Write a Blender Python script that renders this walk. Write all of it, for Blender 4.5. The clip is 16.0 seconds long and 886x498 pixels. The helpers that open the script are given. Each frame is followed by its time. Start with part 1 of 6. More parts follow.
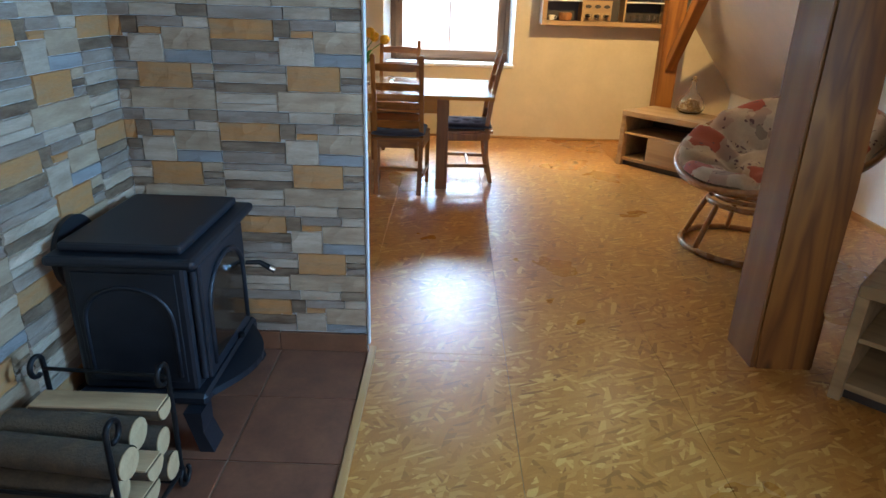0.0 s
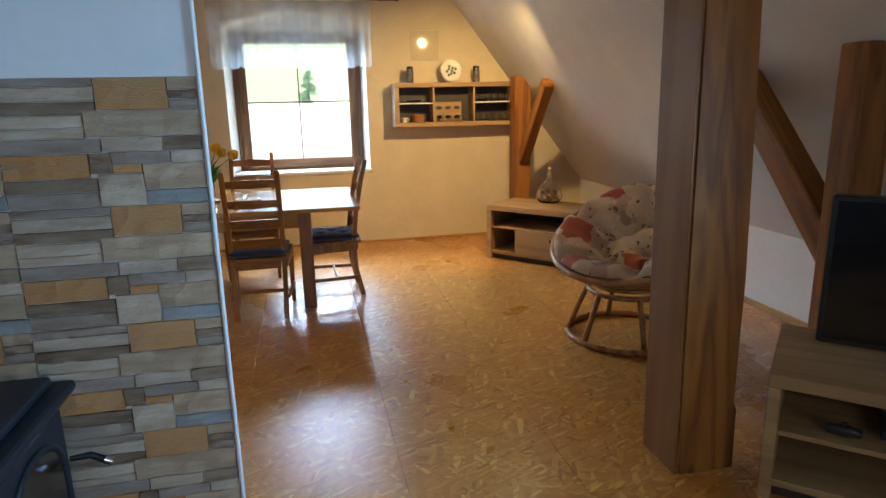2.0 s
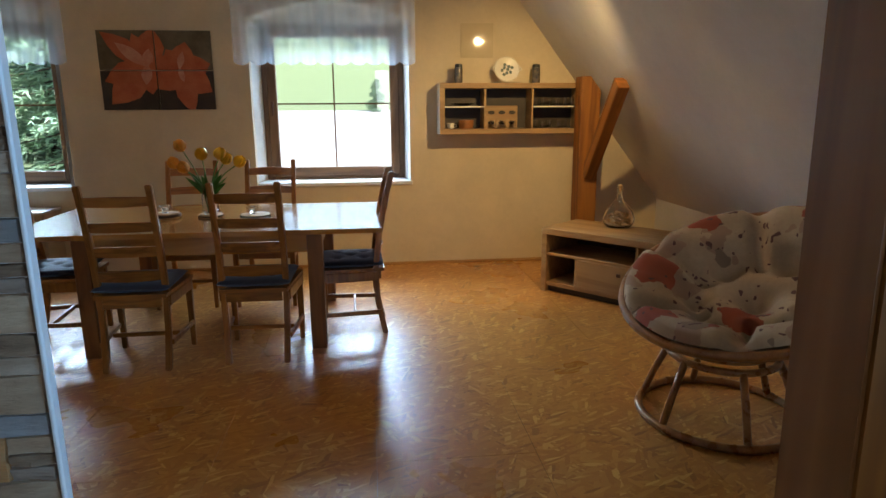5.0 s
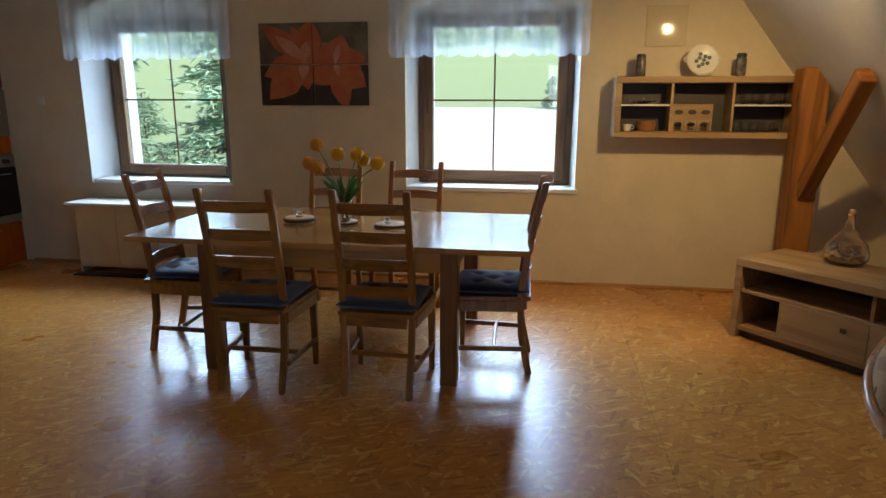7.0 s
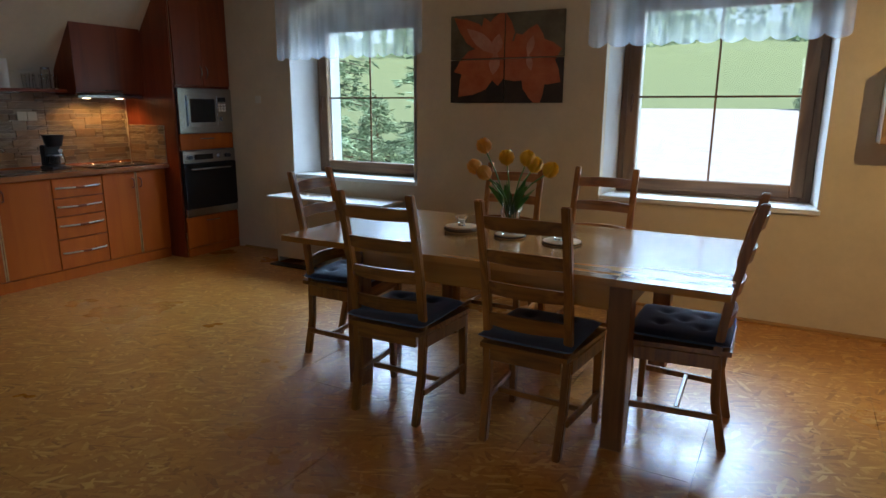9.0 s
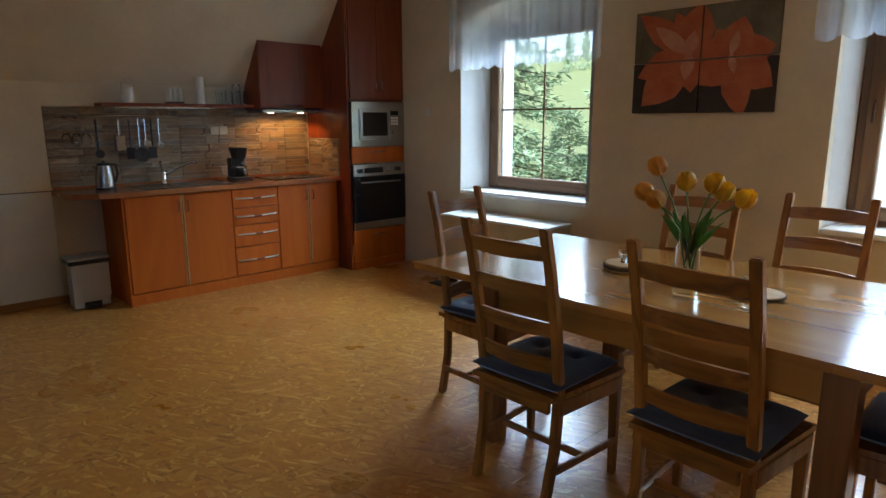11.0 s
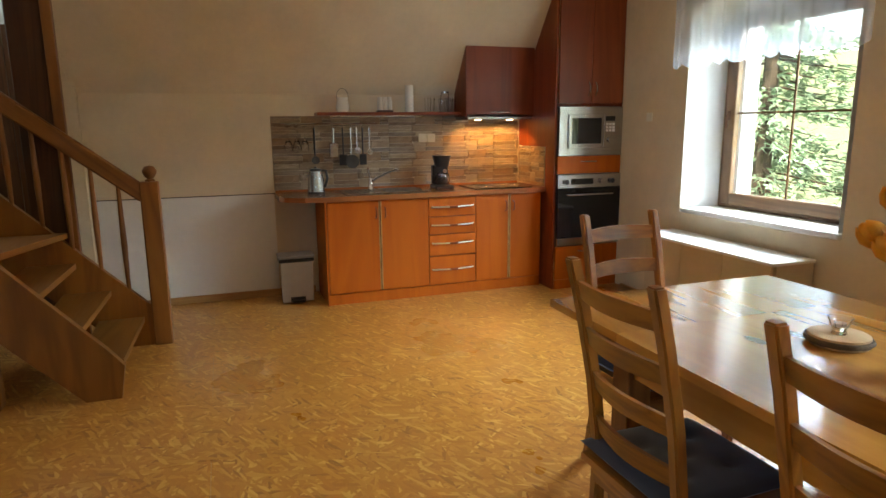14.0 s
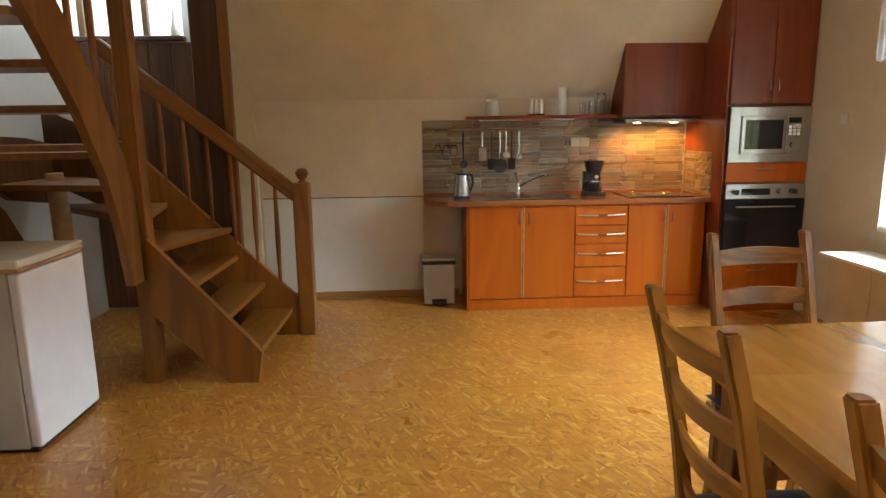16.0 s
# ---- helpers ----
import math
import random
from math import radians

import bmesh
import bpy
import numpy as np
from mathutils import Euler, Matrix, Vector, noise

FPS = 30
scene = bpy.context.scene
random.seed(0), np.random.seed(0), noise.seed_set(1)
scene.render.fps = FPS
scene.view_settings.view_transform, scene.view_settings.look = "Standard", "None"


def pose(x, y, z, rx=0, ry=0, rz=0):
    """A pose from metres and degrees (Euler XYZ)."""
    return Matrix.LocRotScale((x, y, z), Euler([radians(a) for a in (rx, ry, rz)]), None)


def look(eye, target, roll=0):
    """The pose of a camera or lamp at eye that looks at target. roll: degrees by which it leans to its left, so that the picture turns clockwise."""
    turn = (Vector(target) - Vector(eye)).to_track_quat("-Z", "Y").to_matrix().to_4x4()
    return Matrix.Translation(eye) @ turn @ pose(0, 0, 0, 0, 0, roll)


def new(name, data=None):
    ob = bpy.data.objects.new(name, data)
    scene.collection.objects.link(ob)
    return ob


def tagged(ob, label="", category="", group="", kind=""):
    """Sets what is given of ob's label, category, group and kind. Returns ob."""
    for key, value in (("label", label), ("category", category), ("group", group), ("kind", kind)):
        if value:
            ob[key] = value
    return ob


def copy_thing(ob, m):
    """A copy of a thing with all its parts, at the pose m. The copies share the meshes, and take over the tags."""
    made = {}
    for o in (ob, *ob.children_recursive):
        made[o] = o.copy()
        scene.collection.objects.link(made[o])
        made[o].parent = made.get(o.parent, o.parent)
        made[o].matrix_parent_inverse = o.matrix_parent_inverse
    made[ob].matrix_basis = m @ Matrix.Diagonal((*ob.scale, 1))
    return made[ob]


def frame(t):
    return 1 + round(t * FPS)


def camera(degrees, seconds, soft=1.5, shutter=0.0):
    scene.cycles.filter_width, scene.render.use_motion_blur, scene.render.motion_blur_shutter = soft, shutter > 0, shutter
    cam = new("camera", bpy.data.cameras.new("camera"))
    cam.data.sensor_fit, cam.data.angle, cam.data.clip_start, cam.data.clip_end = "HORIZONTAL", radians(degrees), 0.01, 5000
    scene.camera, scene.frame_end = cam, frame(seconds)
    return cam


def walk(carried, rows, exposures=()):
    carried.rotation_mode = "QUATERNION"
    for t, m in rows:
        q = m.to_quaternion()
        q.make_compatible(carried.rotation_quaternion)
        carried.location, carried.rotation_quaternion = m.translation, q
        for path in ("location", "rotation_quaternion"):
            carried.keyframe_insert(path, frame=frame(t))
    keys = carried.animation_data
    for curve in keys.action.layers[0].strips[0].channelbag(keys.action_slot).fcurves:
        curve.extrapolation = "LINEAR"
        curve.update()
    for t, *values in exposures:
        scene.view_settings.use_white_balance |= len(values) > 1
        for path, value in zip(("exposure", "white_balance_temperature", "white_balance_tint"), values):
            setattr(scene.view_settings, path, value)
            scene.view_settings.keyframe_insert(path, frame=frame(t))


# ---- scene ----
cam = camera(70.5, 16.0)
PATH = [
    (0, (0.061, 0.032, 1.449), (0.051, 1.887, 0.703), 1.8),
    (0.5, (0.063, 0.078, 1.475), (0.114, 1.955, 0.786), 0.6),
    (1, (0.054, 0.173, 1.489), (0.233, 2.07, 0.88), 0.1),
    (1.5, (0.042, 0.286, 1.487), (0.349, 2.192, 0.963), -0.2),
    (2, (0.027, 0.386, 1.489), (0.439, 2.287, 1.024), -1.2),
    (2.5, (0.052, 0.505, 1.483), (0.493, 2.399, 1.016), -0.3),
    (3, (0.168, 0.632, 1.485), (0.577, 2.539, 1.038), -0.7),
    (3.2, (0.208, 0.693, 1.485), (0.611, 2.6, 1.038), -0.6),
    (5.3, (0.364, 1.359, 1.418), (0.515, 3.307, 0.986), -0.6),
    (5.5, (0.378, 1.438, 1.424), (0.479, 3.388, 0.989), -0.7),
    (6, (0.437, 1.572, 1.42), (0.419, 3.53, 1.01), 0.5),
    (6.5, (0.444, 1.718, 1.406), (0.273, 3.667, 0.992), 0.8),
    (7, (0.449, 1.918, 1.425), (0.143, 3.846, 0.986), 0.2),
    (7.5, (0.438, 2.057, 1.41), (0.038, 3.968, 0.973), -0.9),
    (8, (0.472, 2.221, 1.405), (-0.163, 4.065, 0.959), -0.5),
    (8.5, (0.539, 2.35, 1.402), (-0.274, 4.123, 0.958), 0.8),
    (9, (0.539, 2.502, 1.401), (-0.406, 4.209, 0.963), 0.3),
    (9.5, (0.5, 2.622, 1.418), (-0.548, 4.273, 0.995), -0.0),
    (10, (0.479, 2.759, 1.421), (-0.715, 4.307, 0.998), -0.6),
    (10.2, (0.481, 2.829, 1.417), (-0.775, 4.326, 0.996), -0.6),
    (12.3, (0.304, 3.294, 1.392), (-1.355, 4.351, 1.031), -0.7),
    (12.5, (0.331, 3.348, 1.424), (-1.377, 4.326, 1.071), -1.1),
    (13, (0.312, 3.453, 1.416), (-1.494, 4.249, 1.096), -1.0),
    (13.5, (0.363, 3.636, 1.417), (-1.488, 4.302, 1.057), -0.3),
    (14, (0.339, 3.736, 1.418), (-1.514, 4.383, 1.034), -0.6),
    (14.5, (0.298, 3.851, 1.407), (-1.593, 4.392, 1.043), -0.8),
    (15, (0.267, 3.946, 1.42), (-1.659, 4.36, 1.076), -0.2),
    (15.5, (0.265, 4.032, 1.416), (-1.684, 4.298, 1.054), -0.8),
    (16, (0.277, 4.08, 1.424), (-1.687, 4.162, 1.055), -0.8),
]
EXPOSURES = [(0, 2.0, 5950, 10), (1.5, 1.85, 6150, 10), (3, 1.45, 6350, 10), (5.5, 1.05, 6150, 10), (7.5, 0.78, 5950, 10), (9, 0.52, 6000, 10), (10, 0.65, 6100, 10), (12.5, 1.5, 7000, 10), (16, 2.15, 8200, 11)]
walk(cam, [(t, look(eye, target, roll)) for t, eye, target, roll in PATH], EXPOSURES)
# ---- world, sun, lamps ----
world = bpy.data.worlds.new("world")
scene.world = world
world.use_nodes = True
_nt = world.node_tree
_sky = _nt.nodes.new("ShaderNodeTexSky")
_sky.sky_type, _sky.sun_disc = "NISHITA", False
_sky.sun_elevation, _sky.sun_rotation = radians(42), radians(120)
_nt.links.new(_sky.outputs[0], _nt.nodes["Background"].inputs[0])
_nt.nodes["Background"].inputs[1].default_value = 0.15


def lamp(name, kind, energy, colour, m, size=0.1, size_y=None, spread=None, cone=None, blend=0.5):
    d = bpy.data.lights.new(name, kind)
    d.energy, d.color = energy, colour
    if kind == "AREA":
        d.shape, d.size, d.size_y = "RECTANGLE", size, size_y or size
        if spread:
            d.spread = radians(spread)
    elif kind == "SUN":
        d.angle = radians(size)
    else:
        d.shadow_soft_size = size
        if kind == "SPOT":
            d.spot_size, d.spot_blend = radians(cone), blend
    ob = new(name, d)
    ob.matrix_world = m
    return ob


DAY = (0.60, 0.80, 1.0)
WARM = (1.0, 0.72, 0.42)
lamp("sun", "SUN", 5.0, (1.0, 0.96, 0.9), look((8.0, -6.0, 9.0), (0, 0, 0)), 8.0)
# blue daylight fill by the east slope, no window there; then the stair window's daylight
lamp("south_window_light", "AREA", 8.5, (0.30, 0.61, 1.0), look((2.15, 1.25, 1.45), (-1.19, 1.75, .85)), 0.7, 0.8, spread=95)
lamp("stair_window_light", "AREA", 2.5, DAY, look((-4.8, 1.9, 2.75), (-2.9, 2.3, 0.8)), 0.7, 0.6)
# added neutral fill at the south end, whose wall has no window
lamp("end_window_light", "AREA", 2.9, (0.84, 0.90, 1.0), look((1.1, -2.4, 1.9), (0.25, 2.4, .5)), 1.2, 1.0, spread=80)
# added area lamp out of sight, strengthens the sky's light through the north windows
lamp("north_sky", "AREA", 2350, DAY, look((-1.4, 13.0, 5.7), (-1.4, 6.2, 0.9)), 12.0, 5.0)
lamp("corner_spot_bulb", "SPOT", 62, (1.0, 0.66, 0.25), look((1.655, 5.15, 2.225), (1.45, 7.0, .75)), 0.03, cone=104, blend=0.9)
lamp("slope_spot_bulb", "SPOT", 34, WARM, look((1.66, 5.0, 2.24), (2.1, 4.55, 1.0)), 0.02, cone=64, blend=0.8)
# added warm fill under the ceiling, with no lamp modelled or known there
lamp("kitchen_ceiling_bulb", "POINT", 3.0, (1.0, 0.62, 0.28), pose(-1.9, 4.3, 2.55), 0.12)
for _y in (5.905, 6.215):
    lamp("hood_bulb", "SPOT", 4.2, (1.0, 0.50, 0.14), look((-4.91, _y, 1.464), (-5.02, _y, 0.9)), 0.025, cone=140, blend=0.5)


# ---- materials ----
def N(nt, kind, **inputs):
    n = nt.nodes.new("ShaderNode" + kind)
    for k, v in inputs.items():
        n.inputs[k.replace("_", " ")].default_value = v
    return n


def mat(name, colour, rough=0.6, metal=0.0, vary=0.12, scale=6.0, bump=0.1, stretch=(1, 1, 1), second=None, coat=0.0,
        spec=0.5, random_tint=0.0, bump_dist=0.002, rough_vary=0.1):
    """A surface with variation of two scales. second: another colour that the coarse noise mixes in."""
    m = bpy.data.materials.new(name)
    m.use_nodes = True
    nt = m.node_tree
    L = nt.links.new
    b = nt.nodes["Principled BSDF"]
    tc = N(nt, "TexCoord")
    mp = N(nt, "Mapping")
    mp.inputs["Scale"].default_value = stretch
    if random_tint:
        own, shift = N(nt, "ObjectInfo"), N(nt, "VectorMath")
        shift.operation = "MULTIPLY_ADD"
        shift.inputs[1].default_value = (9, 9, 9)
        L(own.outputs["Random"], shift.inputs[0])
        L(tc.outputs["Object"], shift.inputs[2])
        L(shift.outputs[0], mp.inputs[0])
    else:
        L(tc.outputs["Object"], mp.inputs[0])
    big = N(nt, "TexNoise", Scale=scale, Detail=5.0, Roughness=0.6)
    fine = N(nt, "TexNoise", Scale=scale * 9, Detail=6.0, Roughness=0.65)
    L(mp.outputs[0], big.inputs[0])
    L(mp.outputs[0], fine.inputs[0])
    c = Vector(colour)
    d = Vector(second) if second else c * (1 - 2.2 * vary)
    ramp = N(nt, "ValToRGB")
    ramp.color_ramp.elements[0].position, ramp.color_ramp.elements[1].position = 0.32, 0.68
    ramp.color_ramp.elements[0].color = (*d, 1)
    ramp.color_ramp.elements[1].color = (*c, 1)
    L(big.outputs[0], ramp.inputs[0])
    mix = N(nt, "Mix")
    mix.data_type, mix.blend_type = "RGBA", "MULTIPLY"
    mix.inputs[0].default_value = 1.0
    r2 = N(nt, "ValToRGB")
    r2.color_ramp.elements[0].position, r2.color_ramp.elements[1].position = 0.3, 0.7
    lo = 1 - vary
    r2.color_ramp.elements[0].color = (lo, lo, lo, 1)
    L(fine.outputs[0], r2.inputs[0])
    L(ramp.outputs[0], mix.inputs[6])
    L(r2.outputs[0], mix.inputs[7])
    out = mix.outputs[2]
    if random_tint:
        info = N(nt, "ObjectInfo")
        mr = N(nt, "MapRange")
        mr.inputs["To Min"].default_value, mr.inputs["To Max"].default_value = 1 - random_tint, 1 + random_tint
        L(info.outputs["Random"], mr.inputs[0])
        hsv = N(nt, "HueSaturation")
        L(mr.outputs[0], hsv.inputs["Value"])
        L(out, hsv.inputs["Color"])
        out = hsv.outputs[0]
    L(out, b.inputs["Base Color"])
    b.inputs["Roughness"].default_value = rough
    if rough_vary and rough > 0.08:
        mr = N(nt, "MapRange")
        mr.inputs["To Min"].default_value, mr.inputs["To Max"].default_value = rough * (1 - rough_vary), min(1, rough * (1 + rough_vary))
        L(big.outputs[0], mr.inputs[0])
        L(mr.outputs[0], b.inputs["Roughness"])
    b.inputs["Metallic"].default_value = metal
    b.inputs["Specular IOR Level"].default_value = spec
    b.inputs["Coat Weight"].default_value = coat
    b.inputs["Coat Roughness"].default_value = 0.12
    if bump:
        bp = N(nt, "Bump", Strength=bump, Distance=bump_dist)
        L(fine.outputs[0], bp.inputs["Height"])
        L(bp.outputs[0], b.inputs["Normal"])
    return m


def wood(name, light, dark, along="Z", rough=0.42, knots=True, ring=9.0, coat=0.0, vary=0.2, knot=(6.0, 0.05, 0.16)):
    """Wood whose grain runs along one axis of its object, with knots and lighter and darker boards."""
    m = bpy.data.materials.new(name)
    m.use_nodes = True
    nt = m.node_tree
    L = nt.links.new
    b = nt.nodes["Principled BSDF"]
    tc = N(nt, "TexCoord")
    info = N(nt, "ObjectInfo")
    add = N(nt, "VectorMath")
    add.operation = "ADD"
    L(tc.outputs["Object"], add.inputs[0])
    L(info.outputs["Random"], add.inputs[1])
    mp = N(nt, "Mapping")
    mp.inputs["Scale"].default_value = {"X": (0.09, 1, 1), "Y": (1, 0.09, 1), "Z": (1, 1, 0.09)}[along]
    L(add.outputs[0], mp.inputs[0])
    n1 = N(nt, "TexNoise", Scale=ring, Detail=3.0, Distortion=1.2)
    n2 = N(nt, "TexNoise", Scale=ring * 14, Detail=5.0)
    L(mp.outputs[0], n1.inputs[0])
    L(mp.outputs[0], n2.inputs[0])
    wave = N(nt, "Math")
    wave.operation = "MULTIPLY"
    wave.inputs[1].default_value = 9.0
    L(n1.outputs[0], wave.inputs[0])
    fr = N(nt, "Math")
    fr.operation = "PINGPONG"
    fr.inputs[1].default_value = 1.0
    L(wave.outputs[0], fr.inputs[0])
    mixf = N(nt, "Mix")
    mixf.inputs[0].default_value = 0.4
    L(fr.outputs[0], mixf.inputs[2])
    L(n2.outputs[0], mixf.inputs[3])
    ramp = N(nt, "ValToRGB")
    ramp.color_ramp.elements[0].position, ramp.color_ramp.elements[1].position = 0.15, 0.75
    ramp.color_ramp.elements[0].color = (*dark, 1)
    ramp.color_ramp.elements[1].color = (*light, 1)
    L(mixf.outputs[0], ramp.inputs[0])
    out = ramp.outputs[0]
    if knots:
        mk = N(nt, "Mapping")
        mk.inputs["Scale"].default_value = {"X": (0.5, 1, 0.02), "Y": (1, 0.45, 1), "Z": (1, 1, 0.45)}[along]
        L(add.outputs[0], mk.inputs[0])
        v = N(nt, "TexVoronoi", Scale=knot[0])
        L(mk.outputs[0], v.inputs[0])
        kr = N(nt, "ValToRGB")
        kr.color_ramp.elements[0].position, kr.color_ramp.elements[1].position = knot[1], knot[2]
        kr.color_ramp.elements[0].color = (0.32, 0.26, 0.22, 1)
        L(v.outputs["Distance"], kr.inputs[0])
        km = N(nt, "Mix")
        km.data_type, km.blend_type = "RGBA", "MULTIPLY"
        km.inputs[0].default_value = 0.85
        L(out, km.inputs[6])
        L(kr.outputs[0], km.inputs[7])
        out = km.outputs[2]
    hsv = N(nt, "HueSaturation")
    mr = N(nt, "MapRange")
    mr.inputs["To Min"].default_value, mr.inputs["To Max"].default_value = 1 - vary, 1 + vary * 0.6
    L(info.outputs["Random"], mr.inputs[0])
    L(mr.outputs[0], hsv.inputs["Value"])
    L(out, hsv.inputs["Color"])
    L(hsv.outputs[0], b.inputs["Base Color"])
    rr = N(nt, "MapRange")
    rr.inputs["To Min"].default_value, rr.inputs["To Max"].default_value = rough * 0.85, rough * 1.25
    L(n2.outputs[0], rr.inputs[0])
    L(rr.outputs[0], b.inputs["Roughness"])
    b.inputs["Coat Weight"].default_value = coat
    b.inputs["Coat Roughness"].default_value = 0.15
    bp = N(nt, "Bump", Strength=0.25, Distance=0.001)
    L(mixf.outputs[0], bp.inputs["Height"])
    L(bp.outputs[0], b.inputs["Normal"])
    return m


def flake_floor(name):
    """Varnished strand board: long chips in three layers of their own directions, dark slivers between them, a gloss over all."""
    m = bpy.data.materials.new(name)
    m.use_nodes = True
    nt = m.node_tree
    L = nt.links.new
    b = nt.nodes["Principled BSDF"]
    tc = N(nt, "TexCoord")
    warp = N(nt, "TexNoise", Scale=2.6, Detail=1.0)
    L(tc.outputs["Object"], warp.inputs[0])
    wm = N(nt, "Mix")
    wm.data_type, wm.blend_type = "RGBA", "LINEAR_LIGHT"
    wm.inputs[0].default_value = 0.03
    L(tc.outputs["Object"], wm.inputs[6])
    L(warp.outputs["Color"], wm.inputs[7])
    last, height = None, None
    for k, (turn, sx, sy) in enumerate(((12, 10.5, 50), (58, 12, 60), (108, 10, 46), (155, 14, 72))):
        mp = N(nt, "Mapping")
        mp.inputs["Rotation"].default_value = (0, 0, radians(turn))
        mp2 = N(nt, "Mapping")
        mp2.inputs["Location"].default_value = (3.1 * k, 1.7 * k, 0)
        mp2.inputs["Scale"].default_value = (sx, sy, 0.01)
        L(wm.outputs[2], mp.inputs[0])
        L(mp.outputs[0], mp2.inputs[0])
        v = N(nt, "TexVoronoi", Scale=1.0)
        v.voronoi_dimensions = "2D"
        L(mp2.outputs[0], v.inputs[0])
        sep = N(nt, "SeparateColor")
        L(v.outputs["Color"], sep.inputs[0])
        ramp = N(nt, "ValToRGB")
        el = ramp.color_ramp.elements
        el[0].position, el[0].color = 0.0, (0.32, 0.118, 0.020, 1)
        el[1].position, el[1].color = 1.0, (0.70, 0.39, 0.115, 1)
        for p, c in ((0.10, (0.45, 0.175, 0.029, 1)), (0.5, (0.50, 0.205, 0.035, 1)), (0.85, (0.57, 0.26, 0.055, 1))):
            e = el.new(p)
            e.color = c
        L(sep.outputs[0], ramp.inputs[0])
        if last is None:
            last, height = ramp.outputs[0], sep.outputs[1]
            continue
        gt = N(nt, "Math")
        gt.operation = "GREATER_THAN"
        gt.inputs[1].default_value = 0.62
        L(sep.outputs[2], gt.inputs[0])
        mx = N(nt, "Mix")
        mx.data_type = "RGBA"
        L(gt.outputs[0], mx.inputs[0])
        L(last, mx.inputs[6])
        L(ramp.outputs[0], mx.inputs[7])
        hx = N(nt, "Mix")
        L(gt.outputs[0], hx.inputs[0])
        L(height, hx.inputs[2])
        L(sep.outputs[1], hx.inputs[3])
        last, height = mx.outputs[2], hx.outputs[0]
    grain = N(nt, "TexNoise", Scale=160.0, Detail=3.0)
    L(tc.outputs["Object"], grain.inputs[0])
    big = N(nt, "TexNoise", Scale=1.1, Detail=4.0)
    L(tc.outputs["Object"], big.inputs[0])
    for src, lo, hi in ((grain, 0.86, 1.08), (big, 0.86, 1.1)):
        mr = N(nt, "MapRange")
        mr.inputs["To Min"].default_value, mr.inputs["To Max"].default_value = lo, hi
        L(src.outputs[0], mr.inputs[0])
        mx = N(nt, "VectorMath")
        mx.operation = "SCALE"
        L(last, mx.inputs[0])
        L(mr.outputs[0], mx.inputs["Scale"])
        last = mx.outputs[0]
    L(last, b.inputs["Base Color"])
    mr = N(nt, "MapRange")
    mr.inputs["To Min"].default_value, mr.inputs["To Max"].default_value = 0.22, 0.36
    L(big.outputs[0], mr.inputs[0])
    L(mr.outputs[0], b.inputs["Roughness"])
    b.inputs["Coat Weight"].default_value = 0.42
    b.inputs["Coat Roughness"].default_value = 0.27
    bp = N(nt, "Bump", Strength=0.14, Distance=0.0006)
    L(height, bp.inputs["Height"])
    L(bp.outputs[0], b.inputs["Normal"])
    L(bp.outputs[0], b.inputs["Coat Normal"])
    return m


def glass(name, tint=(1, 1, 1), rough=0.0, thin=True):
    m = bpy.data.materials.new(name)
    m.use_nodes = True
    nt = m.node_tree
    b = nt.nodes["Principled BSDF"]
    b.inputs["Base Color"].default_value = (*tint, 1)
    b.inputs["Transmission Weight"].default_value = 1
    b.inputs["Roughness"].default_value = rough
    b.inputs["IOR"].default_value = 1.45
    return m


def sheer(name):
    m = bpy.data.materials.new(name)
    m.use_nodes = True
    nt = m.node_tree
    L = nt.links.new
    for n in list(nt.nodes):
        if n.type == "BSDF_PRINCIPLED":
            nt.nodes.remove(n)
    out = nt.nodes["Material Output"]
    tr, df, tl = N(nt, "BsdfTransparent"), N(nt, "BsdfDiffuse"), N(nt, "BsdfTranslucent")
    df.inputs[0].default_value = tl.inputs[0].default_value = (0.80, 0.87, 0.98, 1)
    m1, m2 = N(nt, "MixShader"), N(nt, "MixShader")
    m1.inputs[0].default_value = 0.6
    L(df.outputs[0], m1.inputs[1])
    L(tl.outputs[0], m1.inputs[2])
    tc = N(nt, "TexCoord")
    v = N(nt, "TexNoise", Scale=5.0, Detail=1.0)
    L(tc.outputs["Object"], v.inputs[0])
    mr = N(nt, "MapRange")
    mr.inputs["From Min"].default_value, mr.inputs["From Max"].default_value = 0.3, 0.7
    mr.inputs["To Min"].default_value, mr.inputs["To Max"].default_value = 0.30, 0.38
    L(v.outputs[0], mr.inputs[0])
    L(mr.outputs[0], m2.inputs[0])
    L(tr.outputs[0], m2.inputs[1])
    L(m1.outputs[0], m2.inputs[2])
    L(m2.outputs[0], out.inputs[0])
    return m


def emit(name, colour, strength):
    m = bpy.data.materials.new(name)
    m.use_nodes = True
    b = m.node_tree.nodes["Principled BSDF"]
    b.inputs["Base Color"].default_value = (*colour, 1)
    b.inputs["Emission Color"].default_value = (*colour, 1)
    b.inputs["Emission Strength"].default_value = strength
    return m


PLASTER = mat("cream_plaster", (0.70, 0.59, 0.42), 0.85, vary=0.05, scale=3, bump=0.25, bump_dist=0.002)
WHITE_WALL = mat("white_plaster", (0.74, 0.73, 0.70), 0.85, vary=0.04, scale=3, bump=0.2)
WHITE_PAINT = mat("white_paint", (0.80, 0.79, 0.76), 0.45, vary=0.04, scale=5, bump=0.05)
OSB = flake_floor("varnished_strand_board")
TIMBER = wood("old_beam_wood", (0.33, 0.125, 0.018), (0.17, 0.056, 0.008), "Z", 0.6, ring=4, vary=0.10)
TIMBER_DAYLIT = wood("planed_beam_board", (0.26, 0.110, 0.028), (0.19, 0.074, 0.016), "Z", 0.45, ring=3, vary=0.05, knots=False)
